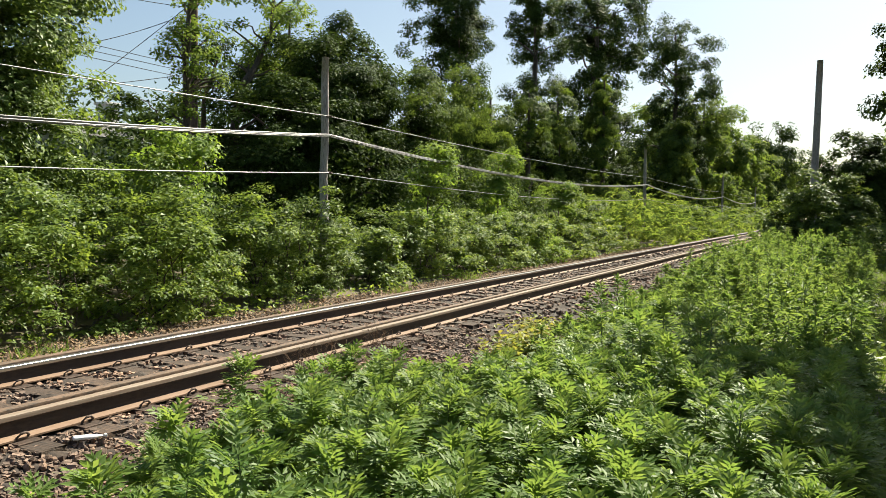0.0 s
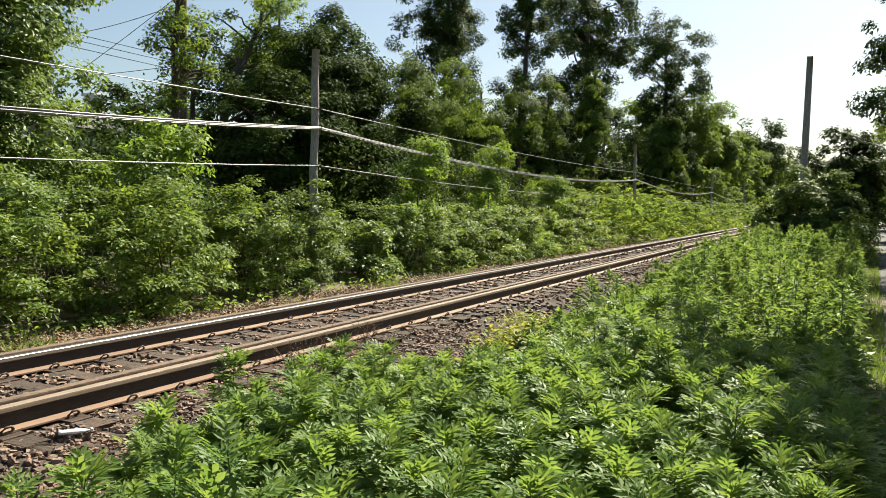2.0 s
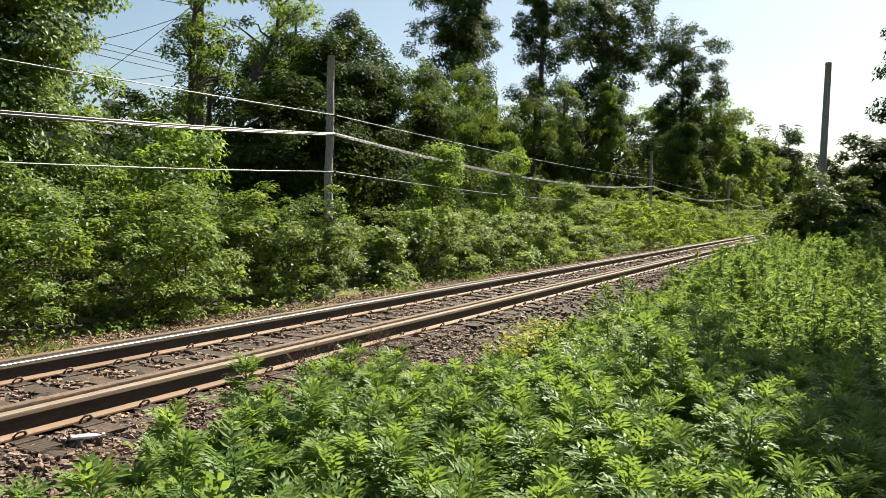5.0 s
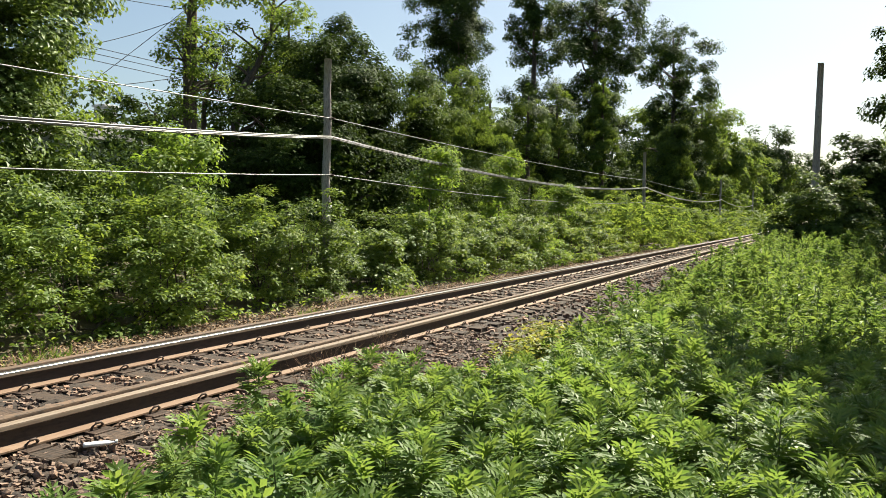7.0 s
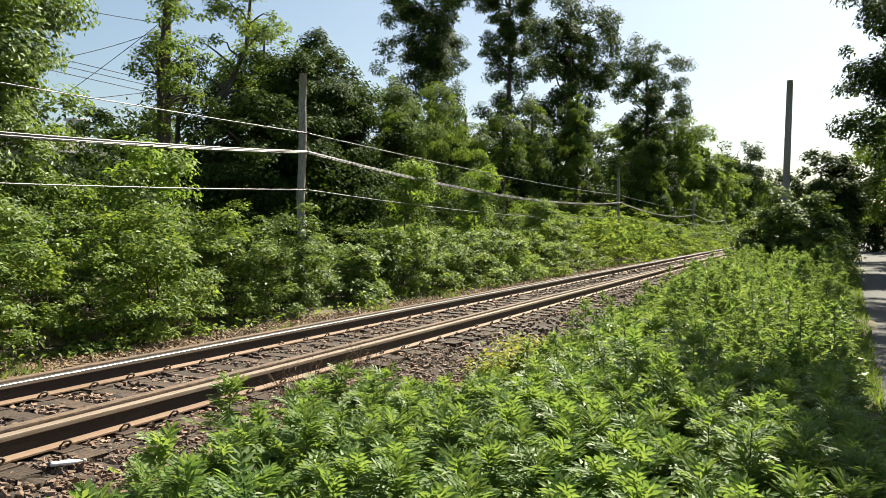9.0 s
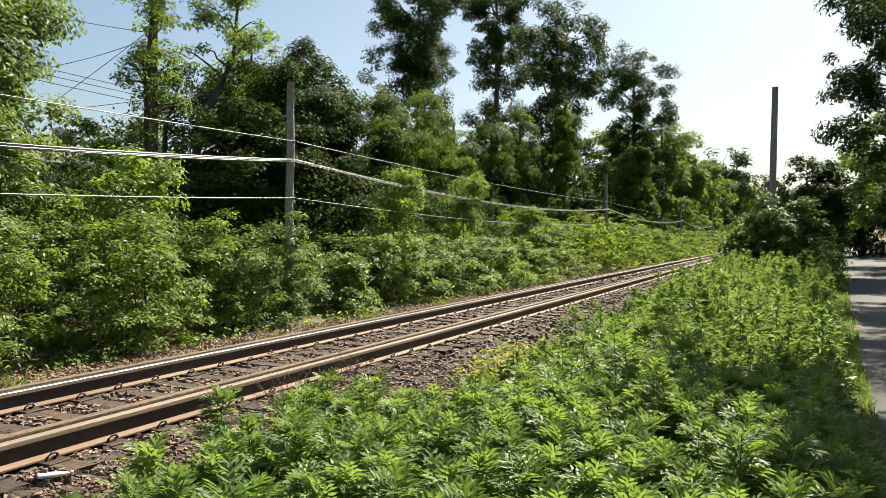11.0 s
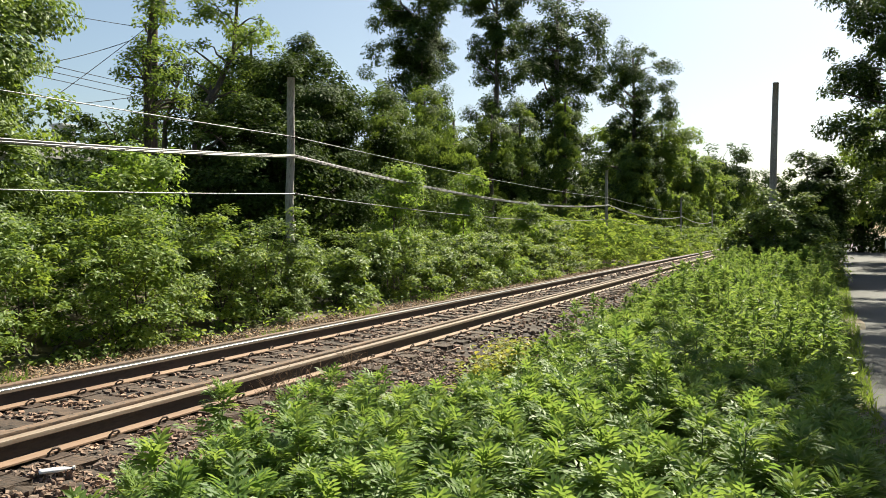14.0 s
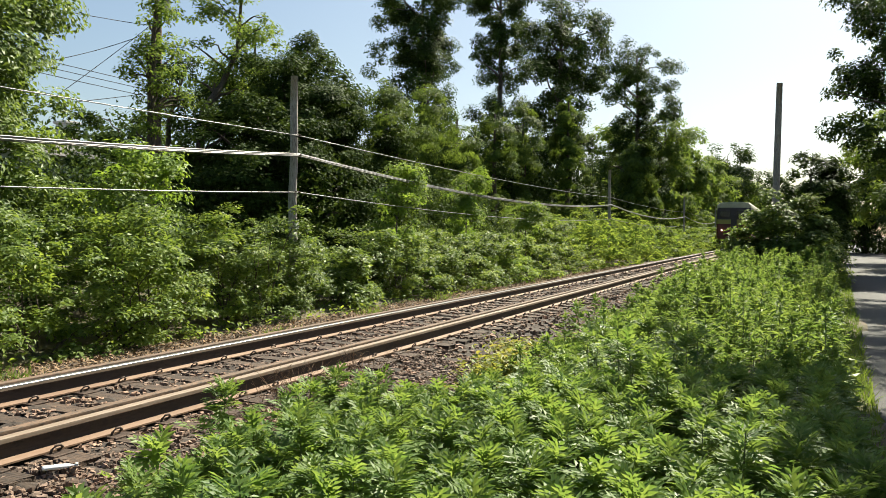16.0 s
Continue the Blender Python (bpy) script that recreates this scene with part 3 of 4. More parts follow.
def cables():
    ends = [(p[0] + 0.12, p[1]) for p in POLES]
    lines = [("thin grey cable strung between poles", 3.5, 0.17, 0.010, 0), ("thin grey cable strung between poles", 2.22, 0.32, 0.012, 0.01)]
    for i, (dz, dx) in enumerate(((0.0, 0.0), (0.028, 0.022), (-0.022, 0.024), (0.005, 0.05))):
        lines.append(("pale cable in a thick lashed bundle between poles", 3.06 + dz, 0.48 + 0.012 * i, 0.0135, dx))
    for label, z, sag, r, dx in lines:
        pts = []
        for (xa, ya), (xb, yb) in zip(ends, ends[1:]):
            s = sag * (1.25 if ya < 0 else 0.95)
            for u in np.linspace(0, 1, 25)[:-1]:
                pts.append((xa + (xb - xa) * u + dx, ya + (yb - ya) * u, z - 4 * s * u * (1 - u) ))
        v, f = tube_arrays(pts, [r] * len(pts), 6)
        tagged(new("overhead_cable", mesh_np("overhead_cable", v, f, M_WIRE, smooth=True)), label, "cable", "cables along the track")
    # street wires behind the trees
    up = thing("utility_pole", "brown wooden utility pole half hidden by leaves", "utility pole", at=(-20, 26.6, 0))
    v, f = tube_arrays([(0, 0, -0.5), (0, 0, 6), (0.05, 0, 13)], [0.19, 0.17, 0.14], 12)
    part("shaft", mesh_np("shaft", v, f, M_POLE_DARK, smooth=True), up)
    part("crossarm", bm_mesh("crossarm", block(0.12, 2.4, 0.12, (0, 0, 12.3), 0.01), M_POLE_DARK), up)
    bm = bmesh.new()
    bmesh.ops.create_cone(bm, cap_ends=True, segments=16, radius1=0.25, radius2=0.25, depth=0.8, matrix=Matrix.Translation((0.35, 0, 10.8)))
    part("transformer", bm_mesh("transformer", bm, M_WIRE), up, "grey transformer can")
    for a, b, sag in (((-20, 5, 8.6), (-20, 26.6, 9.8), 0.4), ((-20, 5, 7.6), (-20, 45, 7.5), 0.25), ((-20, 5, 7.35), (-20, 45, 7.3), 0.25), ((-20, 5, 7.2), (-20, 45, 7.0), 0.3),
                      ((-20, 19, 6.6), (-20, 26.6, 9.7), 0.25), ((-20, 19.0, 4.2), (-20, 26.6, 10.1), 0.1), ((-20.0, 20, 5.5), (-20, 33, 9.0), 0.2)):
        u = np.linspace(0, 1, 20)[:, None]
        p = np.array(a) + (np.array(b) - np.array(a)) * u
        p[:, 2] -= (4 * sag * u * (1 - u))[:, 0]
        v, f = tube_arrays(p, [0.014] * 20, 5)
        tagged(new("street_wire", mesh_np("street_wire", v, f, M_WIRE_DARK)), "dark street wire behind the trees", "wire", "street wires")
    # tall pole on the road side
    fp = thing("utility_pole", "tall bare brown-grey wooden utility pole leaning slightly", "utility pole", at=(3.86, 35.1, GROUND_Z - 0.1))
    z = np.linspace(0, 7.9, 9)
    v, f = tube_arrays(np.stack([z * 0.012, 0 * z, z], -1), np.linspace(0.155, 0.115, 9), 14)
    cap = np.arange(len(v) - 14, len(v))[None]
    part("shaft", mesh_np("shaft", v, [f, cap], M_POLE, smooth=True), fp)
    part("pole_cap", bm_mesh("pole_cap", block(0.2, 0.2, 0.02, (0.095, 0, 7.9), 0.005), M_CLIP), fp)


# ---------------------------------------------------------------- train
def railcar(front, label):
    root = thing("railcar", label, "train", "cars of the train", at=(-0.7525, 80, 0))
    # body outline in x, z, swept back along +y from the front at y = 0
    out = [(-1.5, 0.95), (-1.55, 1.2), (-1.55, 3.35), (-1.45, 3.75), (1.45, 3.75), (1.55, 3.35), (1.55, 1.2), (1.5, 0.95)]
    def sweep(outline, ys, shrink, mat, name, lab=""):
        k = len(outline)
        v = np.array([(x * s, y, z) for y, s in zip(ys, shrink) for x, z in outline])
        i, j = np.meshgrid(np.arange(len(ys) - 1), np.arange(k), indexing="ij")
        jj = (j + 1) % k
        f = np.stack([i * k + j, (i + 1) * k + j, (i + 1) * k + jj, i * k + jj], -1).reshape(-1, 4)
        ends = np.stack([np.arange(k), np.arange(len(v) - k, len(v))[::-1]])
        return part(name, mesh_np(name, v, [f, ends], mat), root, lab)
    ys, sh = [0, 0.12, 0.4, 19.6, 19.9, 20], [0.9, 0.97, 1, 1, 0.97, 0.9]
    sweep([(x, z) for x, z in out if z < 2.2] and [(-1.5, 0.95), (-1.55, 1.2), (-1.55, 2.35), (1.55, 2.35), (1.55, 1.2), (1.5, 0.95)], ys, sh, M_RED, "lower_body", "red lower body panel darkened for shade")
    sweep([(-1.56, 2.354), (-1.56, 2.75), (1.56, 2.75), (1.56, 2.354)], ys, sh, M_BAND, "band", "yellow band round the body")
    sweep([(-1.55, 2.754), (-1.55, 3.5), (-1.5, 3.85), (1.5, 3.85), (1.55, 3.5), (1.55, 2.754)], ys, sh, M_PURPLE, "upper_body", "dark upper body panel")
    sweep([(-1.55, 3.854), (-1.53, 4.12), (-1.3, 4.32), (0, 4.41), (1.3, 4.32), (1.53, 4.12), (1.55, 3.854)], ys, sh, M_ROOFPALE, "roof", "rounded roof coloured pale as in sun")
    if front:
        for x in (-0.78, 0.78):
            part("windshield", bm_mesh("windshield", block(0.95, 0.04, 0.62, (x, -0.015, 3.25), 0.02), M_GLASS_DARK), root, "dark windshield pane")
        part("front_door", bm_mesh("front_door", block(0.5, 0.05, 1.9, (0, -0.02, 2.25), 0.02), M_PURPLE), root)
        for x in (-1.05, 1.05):
            bm = bmesh.new()
            bmesh.ops.create_cone(bm, cap_ends=True, segments=16, radius1=0.07, radius2=0.06, depth=0.08, matrix=Matrix.Translation((x, -0.04, 1.75)) @ Matrix.Rotation(radians(90), 4, "X"))
            part("headlight", bm_mesh("headlight", bm, M_LAMP), root, "lit white headlight")
        bm = block(2.5, 0.25, 0.45, (0, 0.15, 0.55), 0.05)
        part("pilot", bm_mesh("pilot", bm, M_STEEL), root)
        part("coupler", bm_mesh("coupler", block(0.25, 0.5, 0.25, (0, -0.15, 0.88), 0.04), M_STEEL), root)
    for y in np.arange(1.6, 18.5, 1.7):
        for x in (-1.56, 1.56):
            part("side_window", bm_mesh("side_window", block(0.03, 1.2, 0.62, (x, y + 0.6, 3.1), 0.01), M_GLASS_DARK), root)
    for y in (2.6, 5.0, 15.0, 17.4):
        bm = bmesh.new()
        for x in (-0.7525, 0.7525):
            bmesh.ops.create_cone(bm, cap_ends=True, segments=24, radius1=0.46, radius2=0.46, depth=0.13, matrix=Matrix.Translation((x, y, 0.46)) @ Matrix.Rotation(radians(90), 4, "Y"))
        bmesh.ops.create_cone(bm, cap_ends=True, segments=10, radius1=0.08, radius2=0.08, depth=1.5, matrix=Matrix.Translation((0, y, 0.46)) @ Matrix.Rotation(radians(90), 4, "Y"))
        part("wheelset", bm_mesh("wheelset", bm, M_STEEL), root)
    for y in (3.8, 16.2):
        bm = block(0.16, 3.6, 0.25, (-1.0, y, 0.55), 0.03)
        block(0.16, 3.6, 0.25, (1.0, y, 0.55), 0.03, bm)
        block(2.2, 0.5, 0.25, (0, y, 0.7), 0.03, bm)
        part("bogie_frame", bm_mesh("bogie_frame", bm, M_STEEL), root)
    part("underframe", bm_mesh("underframe", block(2.2, 8.0, 0.5, (0, 10, 0.72), 0.04), M_STEEL), root)
    return root


# ---------------------------------------------------------------- weeds
def weed_arrays(rng, h, leaves, size, pattern):
    """A tall weed: a leaning stem with cut leaves on all sides, denser and more upright at the tip."""
    lean = rng.normal(size=2) * 0.06
    def at(u):
        return np.stack([lean[0] * u * u * h, lean[1] * u * u * h, u * h], -1)
    u = np.concatenate([0.18 + 0.82 * rng.random(leaves) ** 0.6, np.linspace(0.93, 1.0, 9)])
    n = len(u)
    a = np.arange(n) * 2.4 + rng.random(n) * 0.8
    tip = np.clip((u - 0.75) / 0.25, 0, 1)
    branch = np.where(tip > 0.3, 0.0, rng.random(n) ** 1.5 * 0.22 * (1 - u * 0.6))
    P = at(u) + np.stack([np.cos(a) * branch, np.sin(a) * branch, branch * 0.5], -1)
    elev = 0.1 + 0.55 * tip + 0.33 * rng.normal(size=n)
    D = np.stack([np.cos(a) * np.cos(elev), np.sin(a) * np.cos(elev), np.sin(elev)], -1)
    N = np.stack([-np.cos(a) * np.sin(elev), -np.sin(a) * np.sin(elev), np.cos(elev)], -1) + 0.25 * rng.normal(size=(n, 3))
    S = size * (0.7 + 0.6 * rng.random(n)) * (1 - 0.25 * tip)
    return P, N, D, S, at(np.linspace(0, 1, 6))


def weed_field_limits(y):
    """Left and right border of the weeds at y."""
    left = np.interp(y, [2, 4, 5, 5.9, 6.5, 7.5, 8.6, 9.6, 12, 28, 50], [2.2, 1.68, 1.6, 1.52, 1.95, 2.05, 1.85, 1.65, 1.6, 1.45, 1.7]) + 0.07 * np.sin(y * 1.1) + 0.07 * np.sin(y * 2.7 + 1)
    return left, 4.9 + 0.028 * y + 0.07 * np.sin(y * 1.7)


def weed_height(x, y, rng):
    left, right = weed_field_limits(y)
    edge = np.clip((x - left) / 1.3, 0, 1)
    back = np.clip((y - 7) / 14, 0, 1)
    wave = 1 + 0.24 * np.sin(x * 2.1 + y * 0.9) + 0.2 * np.sin(y * 1.6 - x * 1.3 + 2)
    near = np.clip((6.6 - y) / 0.6, 0, 1)
    tall = wave * (0.34 + 0.22 * near * (1 - edge) + 0.36 * edge + 0.3 * back * edge) * (0.55 + 0.72 * rng.random(np.shape(x))) * (1 - 0.25 * np.clip((x - right + 0.8) / 0.8, 0, 1))
    return np.minimum(tall, 0.66 + 0.4 * edge + 0.3 * back)


def weeds():
    rng = np.random.default_rng(21)
    # kinds of the nearest plants, standing singly
    kinds = []
    for q in range(7):
        P, N, D, S, stem = weed_arrays(rng, 0.40 + 0.06 * q, 38 + 5 * q, 0.125 + 0.007 * q, LOBED)
        root = thing("weed_plant", "tall leafy green weed with cut leaves", "weed", "weeds beside the track", at=(0, 0, -50))
        part("foliage", leaf_mesh("foliage", P, N, S, LOBED, M_WEED, dirs=D, rng=rng), root)
        v, f = tube_arrays(stem, np.linspace(0.006, 0.003, 6), 5)
        part("stem", mesh_np("stem", v, f, M_STEM), root)
        kinds.append(root)
    spots = [(1.75, 3.75, 0), (1.45, 3.95, 1), (2.25, 4.6, 2), (1.62, 5.75, 3), (1.95, 5.5, 4), (1.56, 5.9, 5), (1.36, 4.82, 6), (1.9, 4.9, 4), (2.1, 5.2, 5), (2.9, 4.9, 4), (1.8, 5.95, 4), (2.3, 5.6, 5), (2.0, 4.4, 3)]
    for _ in range(4000):
        if len(spots) >= 200:
            break
        x, y = rng.uniform(1.3, 5.2), rng.uniform(2.3, 7.2)
        left, right = weed_field_limits(y)
        if not left + 0.15 < x < right or math.hypot(x - 4.8, y - 0.65) < 2.1:
            continue
        if min(math.hypot(x - s[0], y - s[1]) for s in spots) < 0.2:
            continue
        spots.append((x, y, int(min(6, max(0, (x - left) * 3.2 + (2.0 if y < 6.3 else 0) + rng.normal() * 1.2)))))
    singles = []
    for i, (x, y, k) in enumerate(spots):
        m = pose(x, y, GROUND_Z, 0, 0, rng.uniform(0, 360))
        if i < len(kinds):
            k0 = kinds[i]
            k0.matrix_basis = m
            singles.append((k0, m))
        else:
            singles.append((copy_thing(kinds[k], m), m))
    # the rest of the field
    for name, y0, y1, per, leaves, size, pattern in (("weed_patch", 2.2, 8.5, 9, 30, 0.155, LOBED), ("weed_patch", 8.5, 14, 13, 90, 0.115, LANCE), ("weed_patch", 14, 24, 15, 110, 0.12, LANCE), ("weed_patch", 24, 46, 9, 120, 0.15, LANCE)):
        n = int(per * (y1 - y0) * 4.2)
        x, y = rng.uniform(0.9, 6.8, n), rng.uniform(y0, y1, n)
        left, right = weed_field_limits(y)
        ok = (x > left) & (x < right) & (np.hypot(x - 4.8, y - 0.65) > 2.1) & ((x > left + 0.5) | (rng.random(n) < 0.55))
        x, y = x[ok], y[ok]
        h = weed_height(x, y, rng)
        LP, LN, LD, LS, tubes = [], [], [], [], []
        for xx, yy, hh in zip(x, y, h):
            P, N, D, S, stem = weed_arrays(rng, hh, leaves, size * (0.8 + 0.4 * rng.random()), pattern)
            o = np.array([xx, yy, GROUND_Z])
            LP.append(P + o), LN.append(N), LD.append(D), LS.append(S)
            tubes.append((stem + o, np.linspace(0.006, 0.003, 6)))
        root = thing(name, "dense patch of tall leafy green weeds", "weeds", kind="stuff")
        part("foliage", leaf_mesh("foliage", np.concatenate(LP), np.concatenate(LN), np.concatenate(LS), pattern, M_WEED, dirs=np.concatenate(LD), rng=rng), root)
        v, f = join_tubes(tubes, 4)
        part("stalk", mesh_np("stalk", v, f, M_STEM), root)
    # yellowing low plants at the border, and low leaves under the weeds
    n = 1600
    y = rng.uniform(8.4, 11.0, n)
    x = weed_field_limits(y)[0] + rng.normal(size=n) * 0.13 - 0.12
    P = np.stack([x, y, bed_height(x) + rng.uniform(0.02, 0.38, n)], -1)
    tagged(new("yellow_weeds", leaf_mesh("yellow_weeds", P, np.array([0, 0, 1.0]) + 0.6 * unit(rng, n), 0.05 + 0.045 * rng.random(n), OVAL, M_YELLOW, rng=rng)), "yellowing low weeds at the edge of the stones", "weeds", kind="stuff")
    n = 26000
    y = 2 + 38 * rng.random(n) ** 1.4
    left, right = weed_field_limits(y)
    x = left - 0.1 + (right - left + 0.3) * rng.random(n)
    P = np.stack([x, y, GROUND_Z + rng.uniform(0.02, 0.3, n)], -1)
    tagged(new("low_plants", leaf_mesh("low_plants", P, np.array([0, 0, 1.0]) + 0.7 * unit(rng, n), 0.06 + 0.07 * rng.random(n), CHIP, M_SHRUB, rng=rng)), "low green plants under the weeds", "undergrowth", kind="stuff")
    # grass along the road
    n = 15000
    y = 2.6 + 40 * rng.random(n) ** 1.5
    right = weed_field_limits(y)[1]
    x = right - 0.25 + (5.12 + 0.042 * y - right + 0.25) * rng.random(n) ** 0.8
    P = np.stack([x, y, np.full(n, GROUND_Z)], -1)
    blade = (np.array([(-0.035, 0, 0), (0.035, 0, 0), (0.03, 0.5, 0.03), (-0.03, 0.5, 0.03), (0, 1, 0.15)]), np.array([(0, 1, 2), (0, 2, 3), (3, 2, 4)]))
    D = np.array([0, 0, 1.0]) + 0.45 * unit(rng, n)
    tagged(new("verge_grass", leaf_mesh("verge_grass", P, unit(rng, n), 0.08 + 0.1 * rng.random(n), blade, M_GRASS, dirs=D, rng=rng)), "bright green grass along the road edge", "grass", kind="stuff")
    # dry stalks by the rail
    for cx, cy, k in ((0.42, 7.0, 55), (0.35, 8.3, 40), (0.75, 6.3, 40)):
        tubes = []
        for _ in range(k):
            b = np.array([cx + rng.normal() * 0.13, cy + rng.normal() * 0.25, -0.28])
            t = b + np.array([rng.normal() * 0.12, rng.normal() * 0.15, rng.uniform(0.15, 0.42)])
            tubes.append(limb(b, t, 0.02, 0.003, 0.0015, rng, 4))
            for _ in range(3):
                m = b + (t - b) * rng.uniform(0.4, 1)
                tubes.append(limb(m, m + rng.normal(size=3) * 0.06, 0, 0.0018, 0.001, rng, 3))
        v, f = join_tubes(tubes, 4)
        tagged(new("dry_weed", mesh_np("dry_weed", v, f, M_DRY)), "dead brown weed stalks beside the rail", "weed", "dry weeds", "stuff")
    return singles


# ---------------------------------------------------------------- far bank: shrubs
def bank_shrubs():
    rng = np.random.default_rng(31)
    seed = 100
    labels = ("dense green leafy shrub on the track bank", "bright green young shrub on the track bank, leaves brightened for sun")
    # front row: y, height, half width, lighter leaves (stand in for sun)
    front = [(1.0, 1.9, 1.0, 0), (2.6, 1.9, 1.0, 0), (4.2, 1.9, 1.05, 0), (5.7, 1.95, 1.0, 1), (7.2, 1.85, 1.0, 1), (8.5, 2.05, 1.0, 1), (9.9, 2.0, 1.05, 1), (10.9, 2.2, 0.85, 1), (12.9, 2.1, 0.85, 1), (13.9, 2.15, 1.05, 0), (15.3, 1.45, 0.75, 0),
             (16.7, 1.5, 0.9, 0), (18.5, 1.4, 0.75, 0), (19.8, 1.85, 1.0, 1), (21.6, 1.6, 0.9, 0), (23.4, 2.0, 1.0, 1), (25.3, 1.9, 1.0, 0), (27.5, 1.6, 1.0, 1), (30, 1.7, 1.2, 1), (33.2, 2.7, 1.4, 0), (36.5, 1.9, 1.4, 1)]
    for y, h, r, lt in front:
        near = y < 16
        shrub(labels[lt], (-4.95 - 0.2 * rng.random() - (0.5 if h < 1.5 else 0), y, GROUND_Z + 0.03), r, r * 1.05, h, 7600 if near else 5000, 0.074 if near else 0.1, M_SHRUB_LIGHT if lt else M_SHRUB, seed, FOLD, 0.25, 70, group="shrubs on the bank")
        seed += 1
    y = 2.0
    while y < 42:
        h = 2.45 + 0.55 * rng.random() - (1.0 if 13 < y < 36 else 0)
        shrub(labels[0], (-6.9 - 0.5 * rng.random(), y, GROUND_Z + 0.1), 1.25, 1.3, h, 4000, 0.1, M_SHRUB_LIGHT if rng.random() < 0.3 else M_SHRUB, seed, FOLD, 0.27, 80, group="shrubs on the bank")
        seed += 1
        y += 1.9
    y = 39.0
    while y < 135:
        for x, hh in ((-5.2, 2.1), (-7.6, 3.0)):
            r = 1.7 + 0.012 * y
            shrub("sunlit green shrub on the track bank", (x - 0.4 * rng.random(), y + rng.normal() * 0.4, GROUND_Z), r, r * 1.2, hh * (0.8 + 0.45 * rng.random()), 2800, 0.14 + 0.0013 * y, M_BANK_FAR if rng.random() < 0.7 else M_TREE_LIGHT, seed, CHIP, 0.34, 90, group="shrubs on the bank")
            seed += 1
        y += 2.9 + 0.02 * y
    # young trees rising from the shrubs
    for x, y, z0, z1, r in ((-6.1, 21.6, 1.2, 3.45, 0.7), (-6.1, 27.0, 1.2, 3.7, 0.6), (-7.2, 12.4, 1.5, 3.0, 0.85), (-5.9, 33.2, 1.0, 2.7, 0.8)):
        hz = (z1 - z0) / 2
        tree("young bright green sapling among the shrubs", (x, y, GROUND_Z), [(0.05, 0, 1.2), (0, 0.1, z1)], [((0, 0, z0 + hz + 0.3), (r, r, hz)), ((0.3, 0.2, z1), (r * 0.7, r * 0.7, 0.35))], 40, 0.28, 2000, 0.1, M_SAPLING, 0.035, 4, seed, name="sapling")
        seed += 1
    shrub("low yellow-green mound of leaves beside the track", (-4.45, 27.2, GROUND_Z), 0.85, 1.6, 1.0, 2200, 0.1, M_SAPLING, seed, FOLD, 0.25, 40, group="shrubs on the bank")
    # grass tufts at the edge of the stones
    blade = (np.array([(-0.03, 0, 0), (0.03, 0, 0), (0.025, 0.5, 0.03), (-0.025, 0.5, 0.03), (0, 1, 0.15)]), np.array([(0, 1, 2), (0, 2, 3), (3, 2, 4)]))
    for cx, cy in ((-3.05, 11.6), (-3.4, 6.9), (-3.6, 5.9), (-3.5, 15.5), (-3.6, 19.5)):
        n = 130
        P = np.stack([cx + rng.normal(size=n) * 0.12, cy + rng.normal(size=n) * 0.22, np.full(n, -0.4)], -1)
        tagged(new("grass_tuft", leaf_mesh("grass_tuft", P, unit(rng, n), 0.12 + 0.14 * rng.random(n), blade, M_GRASS, dirs=np.array([0, 0, 0.8]) + 0.6 * unit(rng, n), rng=rng)), "yellow-green grass tuft at the edge of the stones", "grass", kind="stuff")
    # low plants and dead leaves on the border of the stones
    n = 2200
    y = 2 + 50 * rng.random(n) ** 1.5
    x = -4.3 + rng.normal(size=n) * 0.2 + 0.15 * np.sin(y * 1.3)
    P = np.stack([x, y, bed_height(x) + rng.uniform(0, 0.2, n) * (x < -3.6)], -1)
    tagged(new("bank_plants", leaf_mesh("bank_plants", P, np.array([0, 0, 1.0]) + 0.7 * unit(rng, n), 0.06 + 0.05 * rng.random(n), OVAL, M_SHRUB_LIGHT, rng=rng)), "low green plants at the foot of the bank", "undergrowth", kind="stuff")
    n = 40000
    y = 3 + 42 * rng.random(n) ** 1.8
    x = -3.55 + rng.normal(size=n) * 0.6
    P = np.stack([x, y, bed_height(x) + rng.uniform(0.005, 0.05, n)], -1)
    tagged(new("dead_leaves", leaf_mesh("dead_leaves", P, np.array([0, 0, 1.0]) + 0.8 * unit(rng, n), 0.025 + 0.05 * rng.random(n), CHIP, M_LITTER, rng=rng)), "dry brown fallen leaves beside the track", "dead leaves", kind="stuff")


